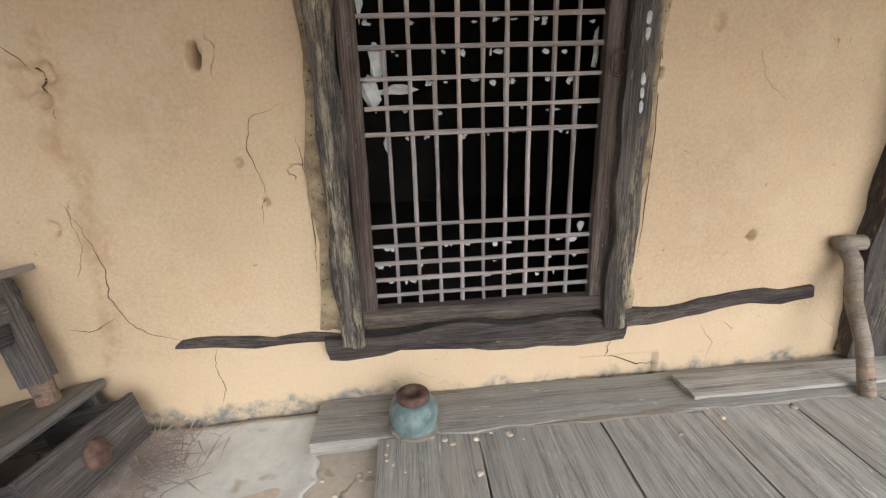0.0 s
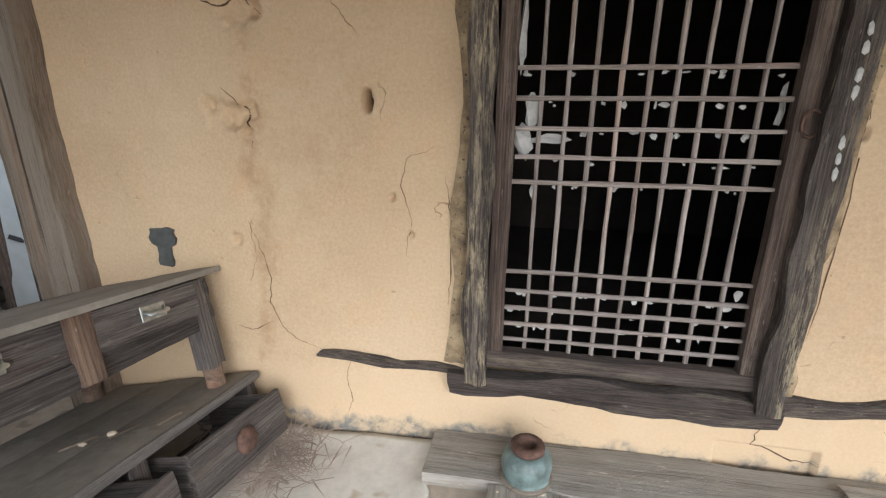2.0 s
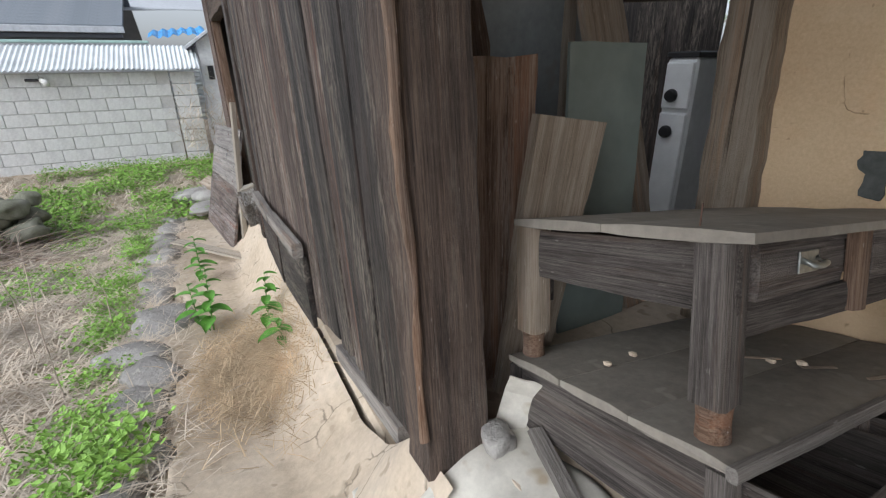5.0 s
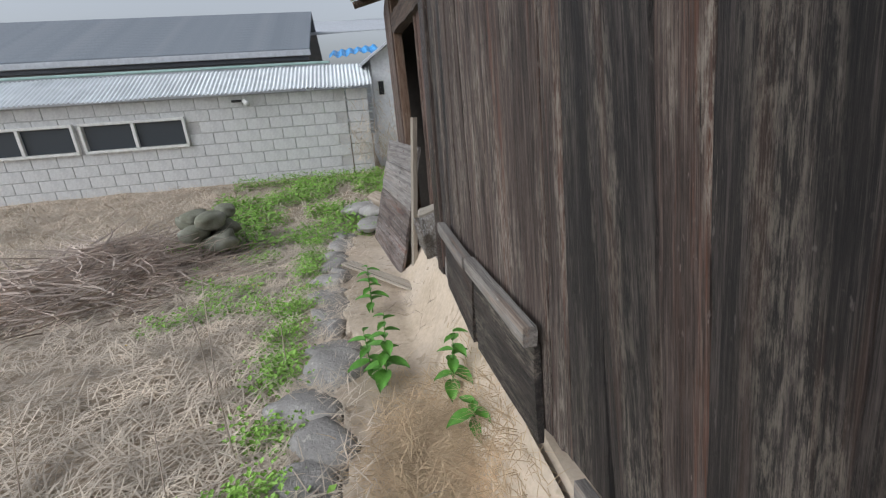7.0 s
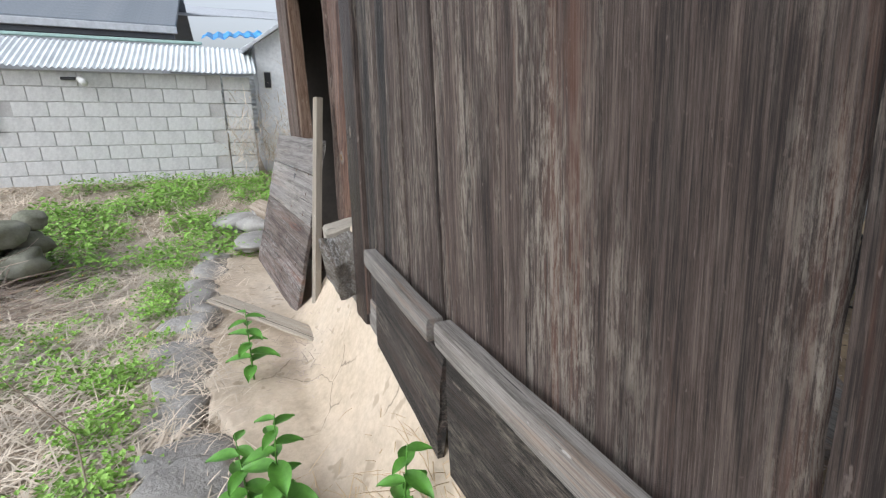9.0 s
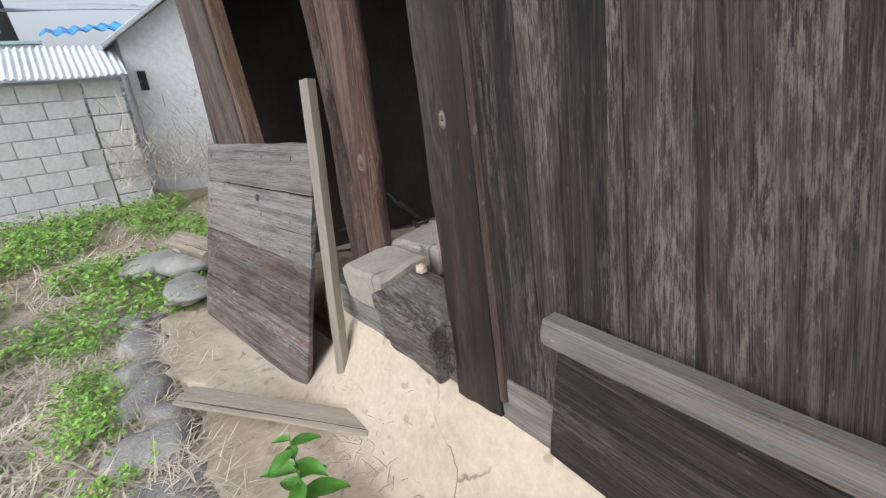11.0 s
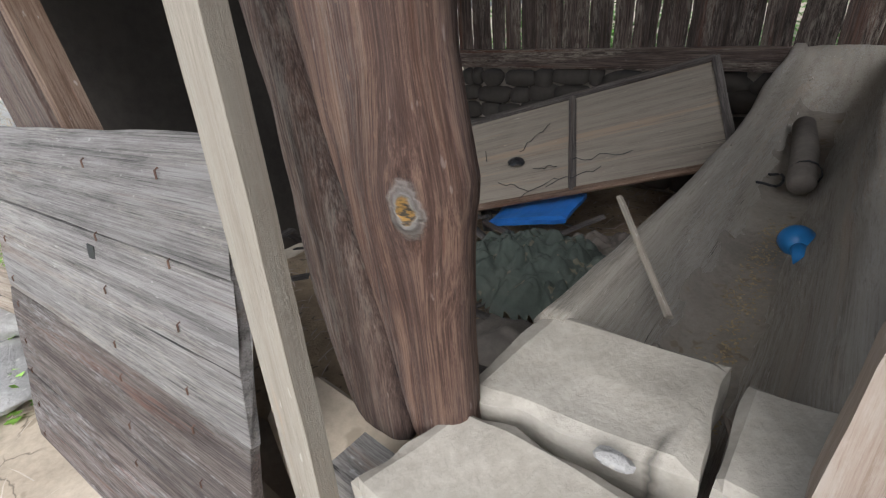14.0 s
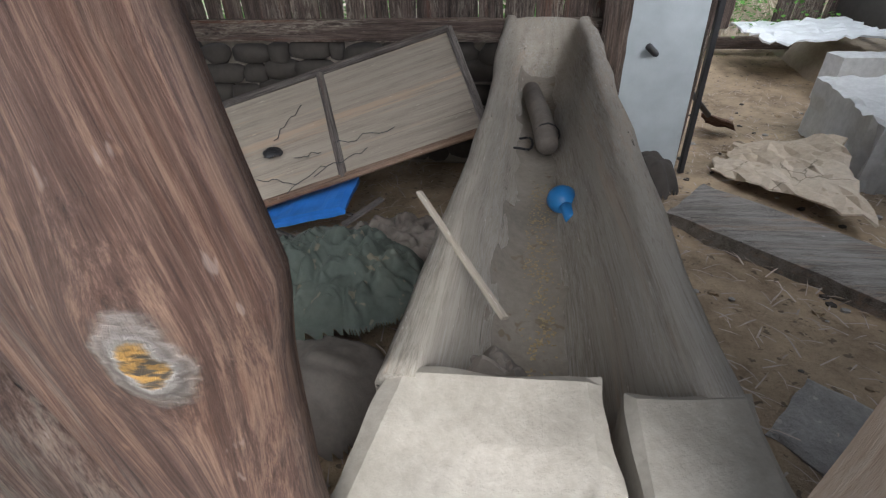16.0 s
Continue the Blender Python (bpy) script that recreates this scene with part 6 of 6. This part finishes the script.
board("curled_strip", (-1.53, 0.27, 0.41), (-1.50, 0.30, 0.60), 0.09, 0.006, M["sheet"], (0.8, -0.6, 0), None, "curled pale vinyl strip beside the corner post", "vinyl strip", bow=0.02)
board("fallen_lath", (-1.45, 0.30, 0.47), (-1.02, 0.20, 0.40), 0.04, 0.02, M["grey_wood"], (0, -0.4, 1), None, "grey lath fallen beside the low cabinet", "lath")

# flat stones and timber past the fallen door
for k, (x, y, z, sx, sy, sz) in enumerate(((-8.3, -0.45, -0.55, 0.36, 0.2, 0.07), (-8.9, -0.35, -0.5, 0.3, 0.2, 0.1), (-9.3, -0.6, -0.55, 0.3, 0.25, 0.1), (-9.0, -0.2, -0.36, 0.2, 0.12, 0.06))):
    whole("flat_stone", rock_bm(sx, sy, sz, k + 41, 3), M["rock"], "flat grey stone beyond the doorway", "stone", pose(x, y, z, 3, -4, 15 * k), "flat stones beyond the doorway", smooth=True)
board("split_log", (-9.3, -0.35, -0.34), (-8.35, -0.15, -0.28), 0.2, 0.1, M["tan_wood"], (0, -0.5, 1), None, "split brown log lying on the stones", "log", rough=0.012)

# brush pile with stones
def brush(r):
    rr, a = r.random() ** 0.6, r.uniform(0, 6.283)
    x, y = -7.5 + 1.7 * rr * math.cos(a), -3.7 + 1.5 * rr * math.sin(a)
    return x, y, ground_z(x, y) + (1 - rr) * 0.5 * r.random()


bm, r = bmesh.new(), random.Random(77)
for _ in range(1700):
    p = Vector(brush(r))
    a = r.uniform(0, 6.283)
    L = r.uniform(0.25, 1.0)
    d = Vector((math.cos(a), math.sin(a), r.uniform(-0.15, 0.35))) * L
    u = d.orthogonal().normalized()
    v = d.normalized().cross(u)
    w = r.uniform(0.004, 0.012)
    k = [Vector((r.uniform(-0.06, 0.06), r.uniform(-0.06, 0.06), r.uniform(-0.04, 0.04))) for _ in range(2)]
    rings = [[bm.verts.new(c + (u * math.cos(b) + v * math.sin(b)) * w * f) for b in (0, 2.1, 4.2)] for c, f in ((p, 1), (p + d * 0.5 + k[0], 0.8), (p + d + k[1], 0.3))]
    for s, t in zip(rings, rings[1:]):
        for j in range(3):
            bm.faces.new((s[j], s[(j + 1) % 3], t[(j + 1) % 3], t[j]))
whole("brush_pile", bm, M["twig"], "tangled heap of dry grey brushwood", "brush pile", kind="stuff")
for k, (x, y, z, s) in enumerate(((-8.0, -2.75, -0.32, 0.24), (-8.3, -2.5, -0.35, 0.26), (-7.9, -2.45, -0.42, 0.22), (-8.25, -2.8, -0.14, 0.18), (-8.0, -2.55, -0.16, 0.2), (-8.4, -2.45, -0.12, 0.16), (-8.5, -2.95, -0.3, 0.22))):
    whole("pile_stone", rock_bm(s, s * 0.75, s * 0.5, k + 61, 3), M["moss_rock"], "mossy grey field stone heaped by the brushwood", "stone", pose(x, y, z, 8, -6, 40 * k), "stones by the brush pile", smooth=True)

# ---- neighbouring buildings ----
bw = thing("wall_block", (-13.1, -5, -0.2), "grey concrete block boundary wall", "wall", kind="structure")
part("mortar_core", block_bm(0.17, 10.4, 2.2, 0), M["mortar"], bw, m=Matrix.Translation((-13.1, -5.83, 0.3)))
me = bpy.data.meshes.new("brick")
bb = block_bm(0.19, 0.487, 0.237, 0.006)
bb.to_mesh(me)
bb.free()
for row in range(8):
    z = -0.49 + 0.25 * row
    for k in range(21):
        y = -0.88 - 0.5 * k - (0.25 if row % 2 else 0)
        if y < -10.9 or (z > 0.36 and z < 1.0 and (-8.6 < y < -6.35 + 0.2 or -6.35 < y < -3.95)):
            continue
        link_mesh("brick", me, M["block"], Matrix.Translation((-13.09 + 0.006 * wob(row, k), y, z)), bw)
pier = thing("wall_pier", (-13.1, -0.3, -0.2), "grey concrete block pier at the wall's end", "wall", kind="structure")
for row in range(8):
    link_mesh("brick", me, M["block"], Matrix.Translation((-13.12, -0.36, -0.49 + 0.25 * row)), pier)
for k, y in enumerate((-7.42, -5.2)):
    w = thing("window_%d" % (k + 1), (-13.0, y, 0.7), "white sliding window in the block wall", "window", kind="structure")
    for dy, dz, sy, sz in ((0, 0.29, 2.1, 0.06), (0, -0.29, 2.1, 0.06), (-1.03, 0, 0.06, 0.56), (1.03, 0, 0.06, 0.56), (0, 0, 0.07, 0.56)):
        part("window_frame", block_bm(0.12, sy, sz, 0.006), M["frame_white"], w, m=Matrix.Translation((-12.98, y + dy, 0.7 + dz)))
    for s in (-0.5, 0.5):
        part("pane", block_bm(0.02, 0.95, 0.5, 0), M["glass"], w, m=Matrix.Translation((-13.0, y + s, 0.7)))


def tin_strip(y0, y1, x0, x1, z0, z1, pitch=0.09, amp=0.016):
    n = int((y1 - y0) / pitch * 6)
    return thicken(surface_bm(0, 1, y0, y1, 3, n, lambda u, y: (x0 + (x1 - x0) * u, y, z0 + (z1 - z0) * u + amp * math.sin(2 * math.pi * y / pitch) + 0.03 * wob(y, u, 3, 0.8))), (0, 0, -0.004))


lean = thing("lean_to_roof", (-13.2, -5, 1.4), "white corrugated tin lean-to roof over the block wall", "roof", kind="structure")
part("tin_sheet", tin_strip(-11, 0.0, -13.9, -12.75, 1.95, 1.45), M["tin"], lean)
part("gutter", block_bm(0.1, 11, 0.06, 0.01), M["green_trim"], lean, "pale green gutter", Matrix.Translation((-14.0, -6.4, 2.02)))
part("fascia", block_bm(0.1, 11, 0.16, 0.01), M["pale_trim"], lean, m=Matrix.Translation((-14.2, -6.5, 1.98)))
cctv = thing("wall_camera", (-12.95, -2.85, 1.25), "small white tube security camera on the block wall", "camera")
part("bracket", block_bm(0.06, 0.3, 0.05, 0.01), M["black"], cctv, m=Matrix.Translation((-12.95, -2.95, 1.27)))
part("housing", tube_bm([(-12.9, -2.82, 1.27), (-12.7, -2.72, 1.2)], 0.055, 12), M["frame_white"], cctv, smooth=True)

house = thing("neighbour_house", (-17, -7, -0.2), "neighbour house with a low blue-grey shingle roof", "house")
part("house_wall", block_bm(4.5, 11.5, 2.3, 0.02), M["white_plaster"], house, m=Matrix.Translation((-17.8, -7.6, 0.95)))
sl = Vector((-18.6, 0, 3.72)) - Vector((-14.9, 0, 2.36))
rf = part("roof_plane", block_bm(sl.length, 12.2, 0.1, 0.01), M["roof_tile"], house, m=span((-14.9, -7.5, 2.36), (-18.6, -7.5, 3.72), (0.3, 0, 1)))
for k in range(15):
    u = (k + 0.5) / 15
    p = Vector((-14.9, -7.5, 2.42)) + sl * u
    part("shingle_course", block_bm(0.27, 12.2, 0.012, 0), M["roof_tile"], house, m=span(p - sl.normalized() * 0.13, p + sl.normalized() * 0.13, (0.3, 0, 1)))
part("roof_plane", block_bm(sl.length, 12.2, 0.1, 0.01), M["roof_tile"], house, m=span((-18.6, -7.5, 3.72), (-22.3, -7.5, 2.36), (-0.3, 0, 1)))
part("fascia", block_bm(0.08, 12.25, 0.14, 0.01), M["pale_trim"], house, m=Matrix.Translation((-14.86, -7.5, 2.32)))
# dark strip that paints the shade under the neighbour's eave
part("eave_shadow_board", block_bm(0.3, 12.1, 0.1, 0.01), M["eave_shade"], house, m=Matrix.Translation((-15.05, -7.5, 2.19)))

shed = thing("white_shed", (-14.5, 1.4, -0.2), "small whitewashed shed with a gable and a tiny window", "shed")
gb = bmesh.new()
prof = [(0.06, -0.9), (3.0, -0.9), (3.0, 2.0), (1.5, 2.95), (0.06, 2.0)]
f0 = [gb.verts.new((-13.4, y, z)) for y, z in prof]
f1 = [gb.verts.new((-16.4, y, z)) for y, z in prof]
gb.faces.new(f0)
gb.faces.new(f1[::-1])
for k in range(5):
    gb.faces.new((f0[k], f1[k], f1[(k + 1) % 5], f0[(k + 1) % 5]))
bmesh.ops.recalc_face_normals(gb, faces=gb.faces)
part("shed_wall", gb, M["white_plaster"], shed)
for a, b in (((0 - 0.2, 1.84), (1.5, 3.0)), ((3.2, 1.84), (1.5, 3.0))):
    part("roof_plane", block_bm(math.hypot(b[0] - a[0], b[1] - a[1]), 3.3, 0.07, 0.01), M["pale_trim"], shed, m=span((-14.8, a[0], a[1] + 0.03), (-14.8, b[0], b[1] + 0.03), (0, a[0] - 1.5, 2.0)))
win = part("window", block_bm(0.05, 0.12, 0.3, 0.01), M["black"], shed, "tiny dark window", Matrix.Translation((-13.39, 0.25, 1.35)))
part("window_frame", block_bm(0.03, 0.16, 0.34, 0.01), M["frame_white"], win, m=Matrix.Translation((-13.405, 0.25, 1.35)))

whole("blue_tarpaulin", thicken(surface_bm(-15.2, -13.9, -0.9, 0.35, 16, 24, lambda x, y: (x, y, 2.32 - 0.2 * (x + 15.2) / 1.3 + 0.1 * (y + 0.9) / 1.2 + 0.03 * math.sin(y * 30) + 0.05 * wob(x, y, 3, 3))), (0, 0, -0.01)), M["tarp"], "bright blue tarpaulin draped over a roof", "tarpaulin")
whole("striped_tin_wall", thicken(surface_bm(-1.6, 0.05, 0.2, 1.95, 4, 60, lambda y, z: (-14.6 + 0.02 * math.sin(z * 60), y, z)), (-0.02, 0, 0)), M["tin"], "pale corrugated tin wall behind the block wall", "wall", kind="structure")
whole("plastic_roof", thicken(surface_bm(-1, 1, -28, -19, 16, 12, lambda u, x: (x, -0.4 + 2.6 * u, 3.2 + 0.16 * (-19 - x) + 0.1 * wob(u, x, 3, 1))), (0, 0, -0.03)), M["pale_trim"], "pale plastic-covered shed roof beyond the wall", "roof", smooth=True)
whole("dry_vines", blades_bm(1300, lambda r: (-12.6 + r.gauss(0, 0.25), r.uniform(-0.6, 1.6), -0.2 + abs(r.gauss(0, 0.55))), (0.15, 0.6), 0.005, (-0.6, 0.9), 12), M["grey_straw"], "tangle of dry vines at the shed's corner", "vines", kind="stuff")


# trees and hedge behind the barn
def tree(x, y, z, h, seed):
    t = thing("tree", (x, y, z), "young green tree behind the barn", "tree", "trees behind the barn")
    r = random.Random(seed)
    part("trunk", tube_bm([(x, y, z - 0.2), (x + 0.1, y, z + h * 0.4), (x + r.uniform(-0.3, 0.3), y, z + h * 0.8)], [0.12, 0.08, 0.03], 8), M["twig"], t)
    for k in range(5):
        a = k * 1.3
        zb = z + h * (0.3 + 0.1 * k)
        part("limb", tube_bm([(x + 0.08, y, zb), (x + 0.7 * math.cos(a), y + 0.7 * math.sin(a), zb + 0.5), (x + 1.2 * math.cos(a), y + 1.2 * math.sin(a), zb + 0.8)], [0.04, 0.025, 0.01], 6), M["twig"], t)
    blobs = [(x + r.gauss(0, 0.8), y + r.gauss(0, 0.8), z + h * r.uniform(0.3, 1.0), r.uniform(0.35, 0.8)) for _ in range(26)]

    def spot(rr):
        bx, by, bz, br = rr.choice(blobs)
        return bx + rr.gauss(0, br * 0.5), by + rr.gauss(0, br * 0.5), bz + rr.gauss(0, br * 0.4)
    part("crown", leaves_bm(5200, spot, 0.1, seed, 0.05), M["weed"], t, kind="stuff")


for k, (x, y) in enumerate(((-9.5, 8.5), (-7.2, 8.0), (-5.2, 9.3), (-3.2, 10.5), (-1.0, 9.5), (-6.2, 11), (-11.5, 9.5))):
    tree(x, y, 0.2, 3.4 + 0.3 * (k % 3), 100 + k)
whole("hedge", leaves_bm(9000, lambda r: (r.uniform(-12, 1), r.uniform(8.6, 10.5), ground_z(-3, 8.5)), 0.12, 55, 1.0), M["leaf"], "dense green undergrowth behind the barn", "hedge", kind="stuff")
